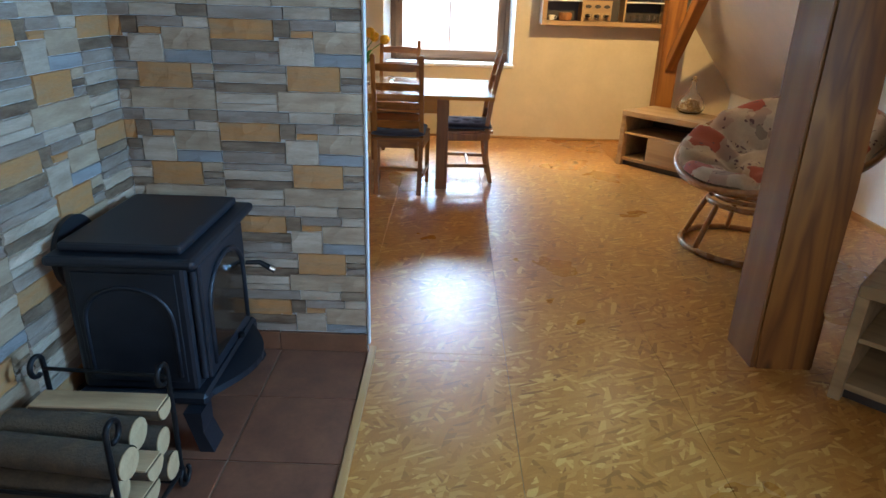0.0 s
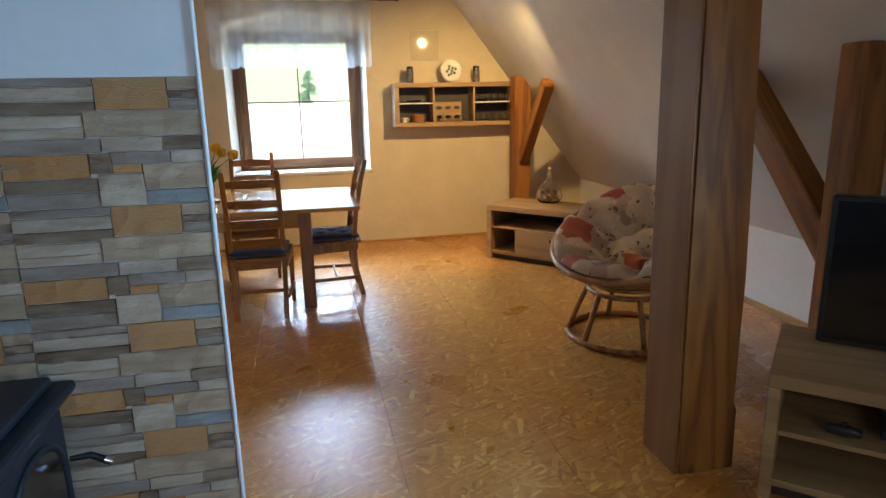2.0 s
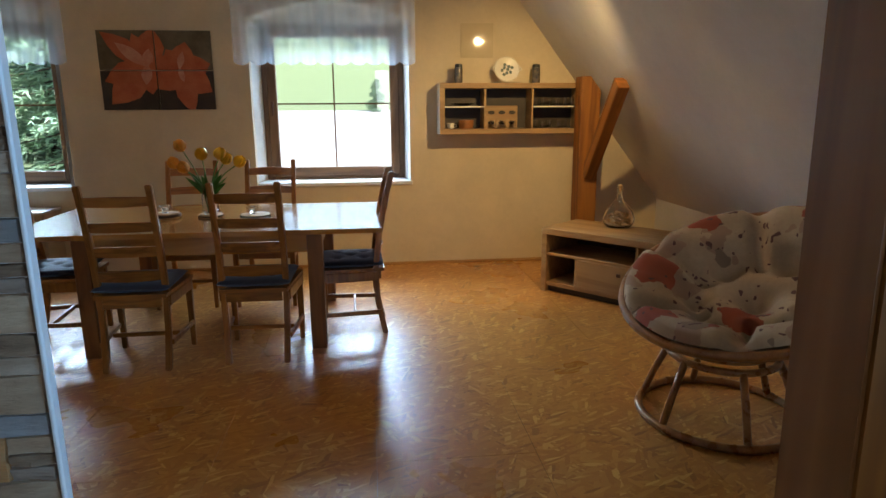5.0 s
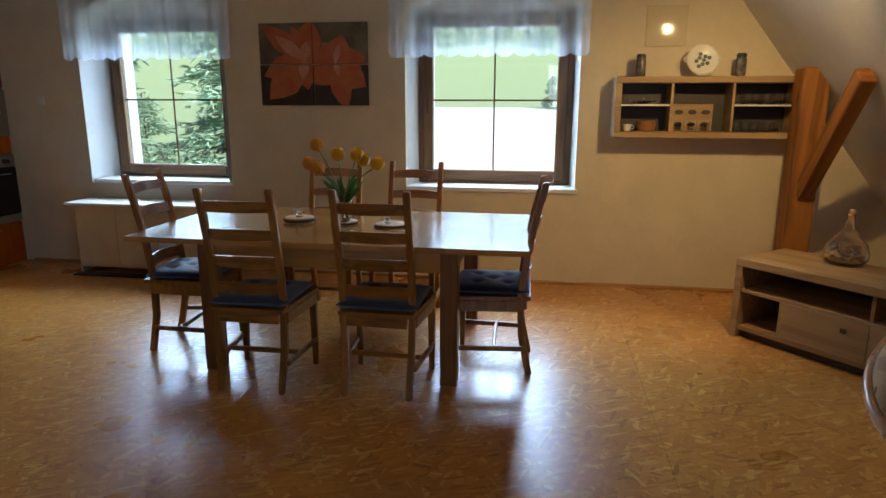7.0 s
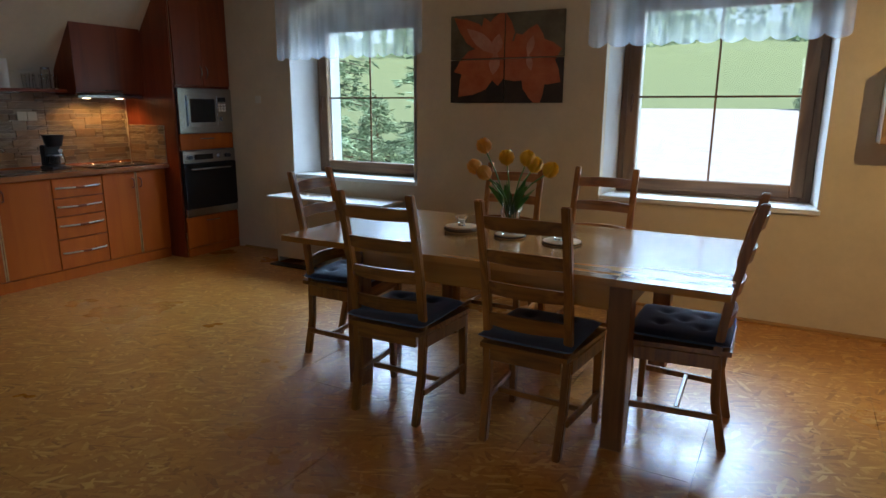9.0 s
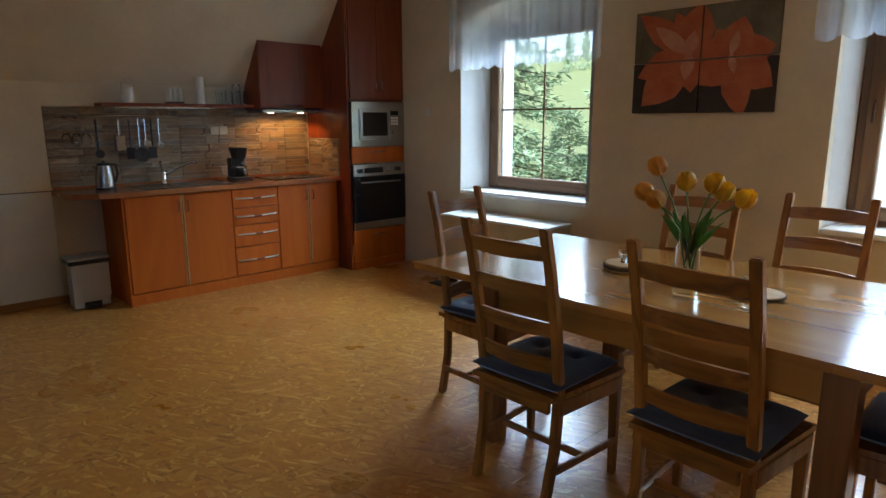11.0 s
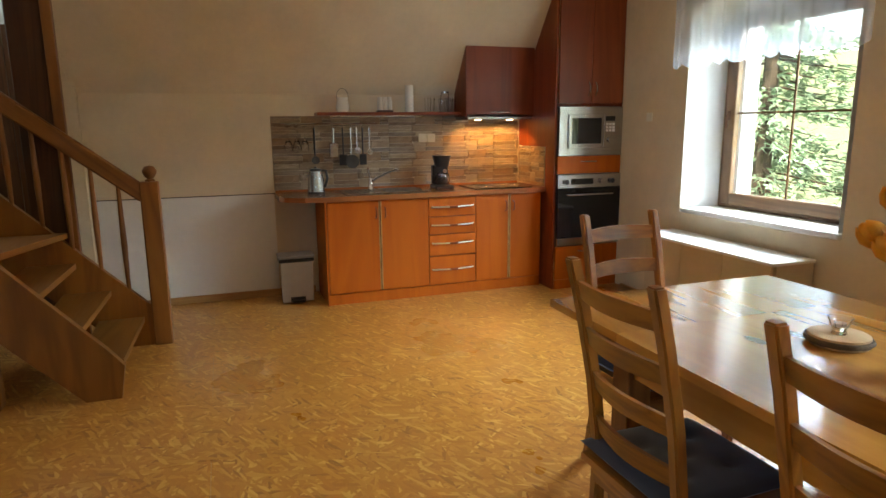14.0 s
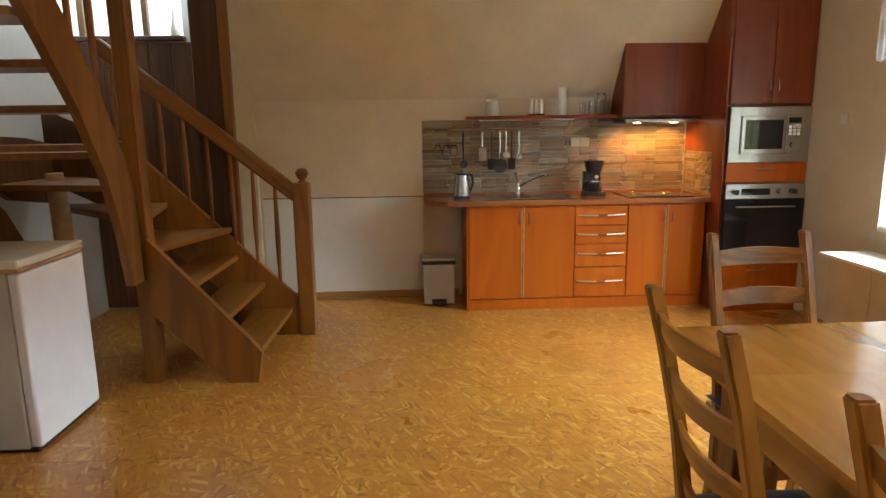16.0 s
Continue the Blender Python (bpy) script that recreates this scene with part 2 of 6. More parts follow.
CHAIR_WOOD = wood("antique_stained_pine", (0.36, 0.137, 0.020), (0.20, 0.070, 0.009), "Z", 0.34, knots=False, ring=8, coat=0.2)
CHAIR_WOOD_X = wood("antique_stained_pine_across", (0.36, 0.137, 0.020), (0.20, 0.070, 0.009), "X", 0.34, knots=False, ring=8, coat=0.2)
TABLE_WOOD = wood("stained_pine_top", (0.50, 0.225, 0.044), (0.36, 0.15, 0.028), "X", 0.20, ring=3, coat=0.8, vary=0.06, knot=(3.6, 0.045, 0.10))
TABLE_LEG = wood("stained_pine_legs", (0.27, 0.11, 0.03), (0.16, 0.06, 0.017), "Z", 0.35, knots=False, ring=6)
STAIR_WOOD = wood("oiled_stair_wood", (0.27, 0.104, 0.017), (0.18, 0.062, 0.009), "Z", 0.45, knots=False, ring=4, coat=0.08)
STAIR_WOOD_Y = wood("oiled_tread_wood", (0.30, 0.118, 0.021), (0.21, 0.074, 0.012), "X", 0.36, knots=False, ring=4, coat=0.08)
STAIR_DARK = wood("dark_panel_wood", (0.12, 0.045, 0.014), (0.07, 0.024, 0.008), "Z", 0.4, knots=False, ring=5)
FRAME_WOOD = wood("window_frame_wood", (0.22, 0.115, 0.05), (0.12, 0.055, 0.022), "Z", 0.35, knots=False, ring=5)
FRAME_WOOD_X = wood("window_rail_wood", (0.22, 0.115, 0.05), (0.12, 0.055, 0.022), "X", 0.35, knots=False, ring=5)
TRIM = wood("skirting_wood", (0.48, 0.27, 0.10), (0.36, 0.18, 0.06), "X", 0.4, knots=False, ring=4)
TRIM_Y = wood("skirting_wood_along", (0.48, 0.27, 0.10), (0.36, 0.18, 0.06), "Y", 0.4, knots=False, ring=4)
OAK = wood("washed_oak_veneer", (0.42, 0.27, 0.125), (0.30, 0.18, 0.08), "X", 0.45, knots=False, ring=5, vary=0.05)
DARK_IN = mat("dark_brown_panel", (0.055, 0.04, 0.03), 0.5, vary=0.1)
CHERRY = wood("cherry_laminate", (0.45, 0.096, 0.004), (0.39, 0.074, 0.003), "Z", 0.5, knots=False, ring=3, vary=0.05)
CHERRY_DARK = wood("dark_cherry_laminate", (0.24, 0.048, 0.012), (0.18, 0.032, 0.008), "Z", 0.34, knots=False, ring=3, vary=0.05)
CHERRY.node_tree.nodes["Principled BSDF"].inputs["Specular IOR Level"].default_value = 0.25
COUNTER = wood("cherry_worktop", (0.36, 0.13, 0.045), (0.27, 0.09, 0.03), "Y", 0.2, knots=False, ring=3, coat=0.2, vary=0.04)
STEEL = mat("brushed_steel", (0.48, 0.48, 0.49), 0.26, 1.0, vary=0.05, scale=4, bump=0.05, stretch=(1, 1, 12))
NICKEL = mat("satin_nickel", (0.72, 0.70, 0.66), 0.38, 1.0, vary=0.03, bump=0)
CHROME = mat("chrome", (0.8, 0.8, 0.8), 0.1, 1.0, vary=0.02, bump=0)
BLACK_GLASS = mat("black_glass", (0.012, 0.012, 0.014), 0.06, vary=0.02, bump=0)
BLACK = mat("black_plastic", (0.02, 0.02, 0.022), 0.35, vary=0.1, bump=0.05)
IRON = mat("cast_iron_enamel", (0.020, 0.023, 0.031), 0.42, 0.2, vary=0.15, scale=8, bump=0.25, bump_dist=0.001)
IRON_DARK = mat("wrought_iron", (0.02, 0.02, 0.022), 0.45, 0.6, vary=0.2, scale=20, bump=0.3)
SOOT_GLASS = mat("sooty_stove_glass", (0.03, 0.018, 0.012), 0.12, vary=0.3, scale=7, bump=0)
DENIM = mat("blue_cushion_cloth", (0.016, 0.023, 0.042), 0.65, vary=0.2, scale=30, bump=0.4, bump_dist=0.001, second=(0.015, 0.021, 0.040))
DENIM.node_tree.nodes["Principled BSDF"].inputs["Sheen Weight"].default_value = 0.5
DENIM.node_tree.nodes["Principled BSDF"].inputs["Sheen Tint"].default_value = (0.55, 0.72, 1.0, 1)
RATTAN = mat("varnished_rattan", (0.42, 0.19, 0.055), 0.28, vary=0.2, scale=14, bump=0.2, coat=0.3, second=(0.26, 0.10, 0.03))
TERRA = mat("terracotta_tile", (0.26, 0.11, 0.06), 0.35, vary=0.16, scale=7, bump=0.15, second=(0.17, 0.07, 0.042), random_tint=0.08)
TERRA_TRIM = mat("terracotta_skirting", (0.24, 0.10, 0.05), 0.4, vary=0.12, scale=9, bump=0.15, random_tint=0.06)
GROUT = mat("pale_grout", (0.42, 0.36, 0.30), 0.9, vary=0.1)
BARK = mat("grey_bark", (0.15, 0.10, 0.055), 0.9, vary=0.3, scale=14, bump=0.8, bump_dist=0.006, second=(0.07, 0.055, 0.04))
LOG = mat("split_birch_wood", (0.62, 0.42, 0.22), 0.75, vary=0.15, scale=16, bump=0.4, stretch=(0.2, 1, 1), second=(0.48, 0.30, 0.14))
GLASS = glass("clear_glass")
PANE = glass("window_glass")
SHEER = sheer("sheer_curtain")
CERAMIC = mat("white_ceramic", (0.78, 0.75, 0.68), 0.2, vary=0.04, bump=0)
BEIGE = mat("beige_cover_board", (0.62, 0.52, 0.36), 0.5, vary=0.05, bump=0.05)
OUTLET = mat("pale_plastic", (0.72, 0.68, 0.58), 0.4, vary=0.03, bump=0)
TULIP_Y = mat("yellow_petal", (0.98, 0.66, 0.03), 0.45, vary=0.08, scale=30, bump=0.1, second=(0.98, 0.52, 0.02))
TULIP_O = mat("orange_petal", (0.96, 0.42, 0.03), 0.45, vary=0.1, scale=30, bump=0.1, second=(0.97, 0.52, 0.06))
STEM = mat("tulip_green", (0.10, 0.26, 0.04), 0.45, vary=0.15, scale=20, bump=0.1)
STONES = [mat("stone_" + n, c, 0.75, vary=v, scale=13, bump=1.0, bump_dist=0.006, stretch=(0.45, 1, 2.4), second=s, random_tint=0.1) for n, c, s, v in (
    ("beige", (0.56, 0.40, 0.25), (0.38, 0.24, 0.14), 0.16), ("pale", (0.64, 0.49, 0.35), (0.44, 0.31, 0.20), 0.16),
    ("grey", (0.43, 0.33, 0.25), (0.27, 0.18, 0.12), 0.18), ("brown", (0.15, 0.08, 0.04), (0.34, 0.23, 0.14), 0.22),
    ("orange", (0.60, 0.25, 0.065), (0.48, 0.27, 0.12), 0.2), ("slate", (0.37, 0.35, 0.33), (0.26, 0.24, 0.22), 0.12))]
SPLASH = [mat("splash_" + n, c, 0.6, vary=0.14, scale=16, bump=0.8, bump_dist=0.004, stretch=(0.4, 1, 2.6), second=s, random_tint=0.12) for n, c, s in (
    ("beige", (0.38, 0.27, 0.16), (0.27, 0.18, 0.11)), ("pale", (0.42, 0.32, 0.21), (0.30, 0.22, 0.14)), ("grey", (0.30, 0.23, 0.16), (0.21, 0.16, 0.12)),
    ("brown", (0.19, 0.12, 0.07), (0.28, 0.20, 0.13)), ("tan", (0.34, 0.21, 0.11), (0.26, 0.17, 0.10)), ("dun", (0.29, 0.24, 0.19), (0.21, 0.17, 0.14)))]


# ---- builders ----
def finish(bm, smooth=0):
    bmesh.ops.recalc_face_normals(bm, faces=bm.faces)
    if smooth:
        for f in bm.faces:
            f.smooth = True
        for e in bm.edges:
            if len(e.link_faces) == 2 and e.calc_face_angle() > radians(smooth):
                e.smooth = False


def part(name, bm, material, parent=None, label="", smooth=0, kind=""):
    finish(bm, smooth)
    me = bpy.data.meshes.new(name)
    bm.to_mesh(me)
    bm.free()
    me.materials.append(material)
    ob = new(name, me)
    if parent is not None:
        ob.parent = parent
    return tagged(ob, label, kind=kind)


def thing(name, label, category, m=None, group=""):
    ob = new(name)
    ob.empty_display_size = 0.1
    if m is not None:
        ob.matrix_world = m
    return tagged(ob, label, category, group)


def box(x0, x1, y0, y1, z0, z1, bevel=0.0, bm=None, segs=1):
    b = bm or bmesh.new()
    r = bmesh.ops.create_cube(b, size=1, matrix=Matrix.Translation(((x0 + x1) / 2, (y0 + y1) / 2, (z0 + z1) / 2)) @ Matrix.Diagonal((abs(x1 - x0), abs(y1 - y0), abs(z1 - z0), 1)))
    if bevel:
        es = list({e for v in r["verts"] for e in v.link_edges})
        bmesh.ops.bevel(b, geom=es, offset=bevel, segments=segs, affect="EDGES", profile=0.5)
    return b


def prism(poly, axis, a, b_, bm=None):
    """An outline, as pairs in the two axes other than the named one, drawn out from a to b_ along it."""
    b = bm or bmesh.new()
    def at(p, c):
        return {"x": (c, p[0], p[1]), "y": (p[0], c, p[1]), "z": (p[0], p[1], c)}[axis]
    lo = [b.verts.new(at(p, a)) for p in poly]
    hi = [b.verts.new(at(p, b_)) for p in poly]
    b.faces.new(lo)
    b.faces.new(hi)
    for i in range(len(poly)):
        j = (i + 1) % len(poly)
        b.faces.new((lo[i], lo[j], hi[j], hi[i]))
    return b


def tube(points, r, n=10, closed=False, bm=None, ends=True):
    """A round rod along points. r: one radius, or one for each point."""
    b = bm or bmesh.new()
    pts = [Vector(p) for p in points]
    rings, side = [], None
    for i, p in enumerate(pts):
        q0 = pts[i - 1] if (i or closed) else p
        q1 = pts[(i + 1) % len(pts)] if (i < len(pts) - 1 or closed) else p
        d = (q1 - q0).normalized()
        if side is None:
            side = d.cross((0, 0, 1)) if abs(d.z) < 0.9 else d.cross((1, 0, 0))
        side = (side - d * side.dot(d)).normalized()
        up = d.cross(side)
        rad = r[i] if isinstance(r, (list, tuple)) else r
        rings.append([b.verts.new(p + (side * math.cos(2 * math.pi * k / n) + up * math.sin(2 * math.pi * k / n)) * rad) for k in range(n)])
    m = len(rings)
    for i in range(m if closed else m - 1):
        a, c = rings[i], rings[(i + 1) % m]
        for k in range(n):
            b.faces.new((a[k], a[(k + 1) % n], c[(k + 1) % n], c[k]))
    if not closed and ends:
        b.faces.new(rings[0])
        b.faces.new(rings[-1])
    return b


def lathe(profile, n=20, at=(0, 0, 0), bm=None, wave=None):
    """Radius and height pairs turned about an upright axis."""
    b = bm or bmesh.new()
    rings = []
    for r, z in profile:
        rings.append([b.verts.new((at[0] + max(r, 1e-4) * math.cos(2 * math.pi * k / n), at[1] + max(r, 1e-4) * math.sin(2 * math.pi * k / n), at[2] + z)) for k in range(n)])
    for a, c in zip(rings, rings[1:]):
        for k in range(n):
            b.faces.new((a[k], a[(k + 1) % n], c[(k + 1) % n], c[k]))
    b.faces.new(rings[0])
    b.faces.new(rings[-1])
    return b


def ring_points(r, n, z=0.0, centre=(0, 0), ry=None):
    return [(centre[0] + r * math.cos(2 * math.pi * k / n), centre[1] + (ry or r) * math.sin(2 * math.pi * k / n), z) for k in range(n)]


def beam(p, q, w, h, bevel=0.006, material=None, name="beam", parent=None, label="", up=(0, 0, 1)):
    """A squared timber between two points, its own grain along it."""
    p, q = Vector(p), Vector(q)
    d = q - p
    ln = d.length
    z = d.normalized()
    x = Vector(up).cross(z)
    x = x.normalized() if x.length > 1e-3 else Vector((1, 0, 0))
    y = z.cross(x)
    ob = part(name, box(-w / 2, w / 2, -h / 2, h / 2, 0, ln, bevel), material, parent, label)
    ob.matrix_local = Matrix.Translation(p) @ Matrix((x, y, z)).transposed().to_4x4()
    return ob


def shell(name, kind, boxes, material, label=""):
    """A piece of the setting made of boxes."""
    b = bmesh.new()
    for s in boxes:
        box(*s, bm=b)
    return tagged(part(name, b, material, None, label), kind=kind)


# ---- the large structure ----
NORTH, KNEE_E, KNEE_Z, PITCH, CEIL, SOUTH = 7.05, 3.10, 0.57, 1.29, 2.75, -3.0
EAST_TOP = KNEE_E - (CEIL - KNEE_Z) / PITCH
WEST, WEST_Z = -5.095, 1.69
WEST_TOP = WEST + (CEIL - WEST_Z) / PITCH

tagged(part("floor", box(-5.6, 3.5, SOUTH - 0.3, 7.6, -0.25, -0.012), GROUT), kind="structure")
WIN = {"window_1": (-2.92, -3.60, -2.235, -3.50, -2.29), "window_2": (0.01, -0.68, 0.705, -0.66, 0.66)}


def arch(x0, x1, z, rise, n=12):
    return [(x0 + (x1 - x0) * k / n, z + rise * math.sin(math.pi * k / n)) for k in range(n + 1)]


def north_wall():
    """The gable wall, with two openings that narrow to the outside and have arched heads."""
    b = bmesh.new()
    y0, y1 = NORTH, NORTH + 0.42
    xs = [-5.3, -3.60, -2.235, -0.68, 0.705, 3.3]
    for i, (a, c) in enumerate(zip(xs, xs[1:])):
        if i in (1, 3):
            box(a, c, y0, y1, -0.3, 0.755, bm=b)
            top = arch(a, c, 2.20, 0.15)
            prism([(a, 3.2)] + top + [(c, 3.2)], "y", y0, y1, bm=b)
        else:
            box(a, c, y0, y1, -0.3, 3.2, bm=b)
    return tagged(part("wall_north", b, PLASTER, None, "cream plastered gable wall with two deep arched windows"), kind="structure")


north_wall()
# the roof's slopes and the flat ceiling
b = bmesh.new()
e0, e1 = (KNEE_E, KNEE_Z), (EAST_TOP, CEIL)
prism([e0, e1, (e1[0] + 0.1, e1[1] + 0.14), (e0[0] + 0.25, e0[1] - 0.02)], "y", SOUTH - 0.2, 7.3, bm=b)
tagged(part("ceiling_east_slope", b, WHITE_WALL, None, "sloping white plastered roof side over a low knee wall"), kind="structure")
b = bmesh.new()
prism([(WEST, WEST_Z), (WEST_TOP, CEIL), (WEST_TOP - 0.1, CEIL + 0.14), (WEST - 0.25, WEST_Z - 0.02)], "y", 2.72, 7.3, bm=b)
prism([(WEST - 0.25, WEST_Z - 0.32), (WEST_TOP, CEIL), (WEST_TOP - 0.1, CEIL + 0.14), (WEST - 0.5, WEST_Z - 0.34)], "y", 2.56, 2.715, bm=b)
tagged(part("ceiling_west_slope", b, PLASTER, None, "sloping cream plastered roof side above the kitchen"), kind="structure")
shell("ceiling", "structure", [(WEST_TOP - 0.05, EAST_TOP + 0.05, 2.7, 7.3, CEIL, CEIL + 0.15), (-1.3, EAST_TOP + 0.05, SOUTH - 0.2, 2.7, CEIL, CEIL + 0.15)], WHITE_WALL, "flat white plastered ceiling between the slopes")
shell("wall_east", "structure", [(KNEE_E, KNEE_E + 0.2, SOUTH, 7.1, -0.1, KNEE_Z)], WHITE_WALL, "low white knee wall under the slope")
shell("wall_west", "structure", [(WEST - 0.2, WEST, 2.72, 7.1, -0.1, WEST_Z), (WEST - 0.5, WEST - 0.25, 1.2, 2.72, -0.1, 1.4)], PLASTER, "cream plastered wall behind the kitchen")
shell("wall_south", "structure", [(-1.4, 3.4, SOUTH - 0.2, SOUTH, -0.2, 3.2)], WHITE_WALL, "plain white end wall")
shell("wall_stair_back", "structure", [(-5.5, -1.3, 1.35, 1.5, -0.2, 4.6)], WHITE_WALL, "white plastered wall behind the stairs")
shell("wall_stove_side", "structure", [(-1.31, -1.19, SOUTH, 2.52, -0.2, CEIL)], WHITE_WALL, "partition wall beside the stove, white above the stone")
tagged(part("wall_stove_back", prism([(-1.19, 2.412), (-0.264, 2.412), (-0.264, 2.424), (-0.37, 2.52), (-1.19, 2.52)], "z", -0.2, CEIL), WHITE_WALL, None, "short partition wall behind the stove with a splayed end and a white edge bead"), kind="structure")
# upper storey over the stair
shell("wall_upper", "structure", [(-1.45, -1.3, 1.5, 2.7, CEIL, 4.6), (-4.2, -1.3, 2.7, 2.82, CEIL, 4.6)], WHITE_WALL, "white wall of the upper storey")
shell("ceiling_upper", "structure", [(-5.5, -1.2, 1.3, 2.9, 4.6, 4.7)], WHITE_WALL)
b = bmesh.new()
box(-5.02, -4.9, 1.5, 2.56, 0.0, 2.16, bm=b)
box(-5.02, -4.9, 1.5, 2.56, 3.2, 4.6, bm=b)
box(-5.02, -4.9, 2.30, 2.56, 2.16, 3.2, bm=b)
tagged(part("wall_dormer", b, WHITE_WALL, None, "dormer wall above the stairs"), kind="structure")
for k in range(6):
    y = 1.51 + k * 0.175
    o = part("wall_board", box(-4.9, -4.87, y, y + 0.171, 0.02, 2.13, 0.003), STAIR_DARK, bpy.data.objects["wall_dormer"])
w = tagged(new("window_3"), "dormer window with a white frame above the stairs", kind="structure")
part("window_frame", box(-4.97, -4.92, 1.985, 2.03, 2.18, 3.2, 0.004, bm=box(-4.97, -4.92, 1.5, 1.55, 2.18, 3.2, 0.004)), FRAME_WOOD, w)
part("window_sill", box(-4.93, -4.83, 1.5, 2.32, 2.14, 2.175, 0.005), STAIR_DARK, w)
part("pane", box(-4.95, -4.945, 1.5, 2.3, 2.18, 3.2), PANE, w).visible_shadow = False

shell("wall_corner", "structure", [(-5.3, -5.03, 2.565, 2.76, 0, 2.9), (-5.3, -5.03, 2.5, 2.57, 1.9, 4.6)], PLASTER)
# hearth and its stone facing
TILE = [(0, .49, 0, .07, 2), (0, .49, .07, .18, 1), (0, .49, .18, .28, 3), (.49, .85, 0, .25, 4), (.85, 1, 0, .10, 0), (.85, 1, .10, .17, 3),
        (.85, 1, .17, .25, 2), (0, .42, .28, .38, 1), (0, .42, .38, .46, 1), (.42, 1, .25, .455, 0), (0, .49, .46, .575, 2), (.49, .80, .455, .57, 1),
        (.80, 1, .455, .57, 3), (0, .42, .575, .77, 4), (.42, .53, .575, .74, 3), (.53, .83, .57, .67, 2), (.83, 1, .57, .67, 1), (.53, .68, .67, .74, 4),
        (.68, 1, .67, .88, 0), (0, .45, .77, .88, 3), (0, .45, .88, 1, 2), (.45, .68, .74, 1, 1), (.68, 1, .88, 1, 5)]


def stone_facing(parent, origin, along, out, length, z0, z1, w, h, first=0.0, joint=0.0012, deep=0.008, stones=STONES):
    """Split-stone tiles, each stone a piece of its own. origin: the lower corner; along: the wall's way; out: its normal."""
    rng = random.Random(5)
    along, out = Vector(along), Vector(out)
    cache = {}
    row = 0
    top = z1
    while top > z0 + 0.01:
        u = -first
        while u < length - 0.01:
            for a0, a1, v0, v1, c in TILE:
                s0, s1 = max(u + a0 * w, 0) + joint / 2, min(u + a1 * w, length) - joint / 2
                t0, t1 = max(top - v1 * h, z0) + joint / 2, top - v0 * h - joint / 2
                if s1 - s0 < 0.012 or t1 - t0 < 0.008:
                    continue
                key = (round(s1 - s0, 4), round(t1 - t0, 4), c)
                if key not in cache:
                    bb = bmesh.new()
                    sw, sh = s1 - s0, t1 - t0
                    n = max(2, min(6, int(sw / 0.04)))
                    front = [[bb.verts.new((sw * i / n if 0 < i < n else (0.002 if i == 0 else sw - 0.002), deep + rng.uniform(-0.004, 0.005), zz)) for i in range(n + 1)] for zz in (0.002, sh / 2 + rng.uniform(-.1, .1) * sh, sh - 0.002)]
                    base = [bb.verts.new(p) for p in ((0, 0, 0), (sw, 0, 0), (sw, 0, sh), (0, 0, sh))]
                    for r0, r1 in zip(front, front[1:]):
                        for i in range(n):
                            bb.faces.new((r0[i], r0[i + 1], r1[i + 1], r1[i]))
                    bb.faces.new([base[0], base[1]] + front[0][::-1])
                    bb.faces.new([base[2], base[3]] + front[2])
                    bb.faces.new([base[3], base[0], front[0][0], front[1][0], front[2][0]])
                    bb.faces.new([base[1], base[2], front[2][-1], front[1][-1], front[0][-1]])
                    bmesh.ops.recalc_face_normals(bb, faces=bb.faces)
                    me = bpy.data.meshes.new("stone")
                    bb.to_mesh(me)
                    bb.free()
                    me.materials.append(stones[c])
                    cache[key] = me
                ob = new("stone", cache[key])
                ob.parent = parent
                ob.matrix_local = Matrix.Translation(Vector(origin) + along * s0 + Vector((0, 0, t0))) @ Matrix((along, out, Vector((0, 0, 1)))).transposed().to_4x4()
            u += w
        top -= h
        row += 1


# skirting boards
def skirting(x0, x1, y0, y1, m=TRIM, h=0.07):
    tagged(part("baseboard", box(x0, x1, y0, y1, 0, h, 0.004), m, None, "honey-coloured wooden skirting board"), kind="structure")


skirting(-4.3, 3.1, NORTH - 0.018, NORTH, TRIM, 0.022)
skirting(KNEE_E - 0.018, KNEE_E, SOUTH, NORTH - 0.02, TRIM_Y, 0.05)
tagged(part("trim", box(WEST, WEST + 0.006, 2.78, 4.135, 0.0, 0.875, 0.0015), WHITE_WALL, None, "white boarded lower part of the wall beside the stairs"), kind="structure")
tagged(part("trim", box(WEST, WEST + 0.005, 2.78, 4.135, 0.8755, 0.883), DARK_IN, None, "thin dark joint on top of the white wall board"), kind="structure")
skirting(WEST + 0.0065, WEST + 0.022, 2.78, 4.44, TRIM_Y, 0.06)
tagged(part("trim", box(WEST, WEST + 0.006, 2.76, 4.13, 0.905, 0.915), PLASTER, None, "thin joint strip along the kitchen wall"), kind="structure")
tagged(part("trim", box(-0.2638, -0.254, 2.398, 2.424, 0.04, CEIL, 0.003), WHITE_PAINT, None, "white corner bead on the stove partition"), kind="structure")
tagged(part("trim", box(-0.262, -0.232, -2.9, 2.44, -0.012, 0.012, 0.004), TRIM_Y, None, "wooden strip between hearth tiles and floor"), kind="structure")


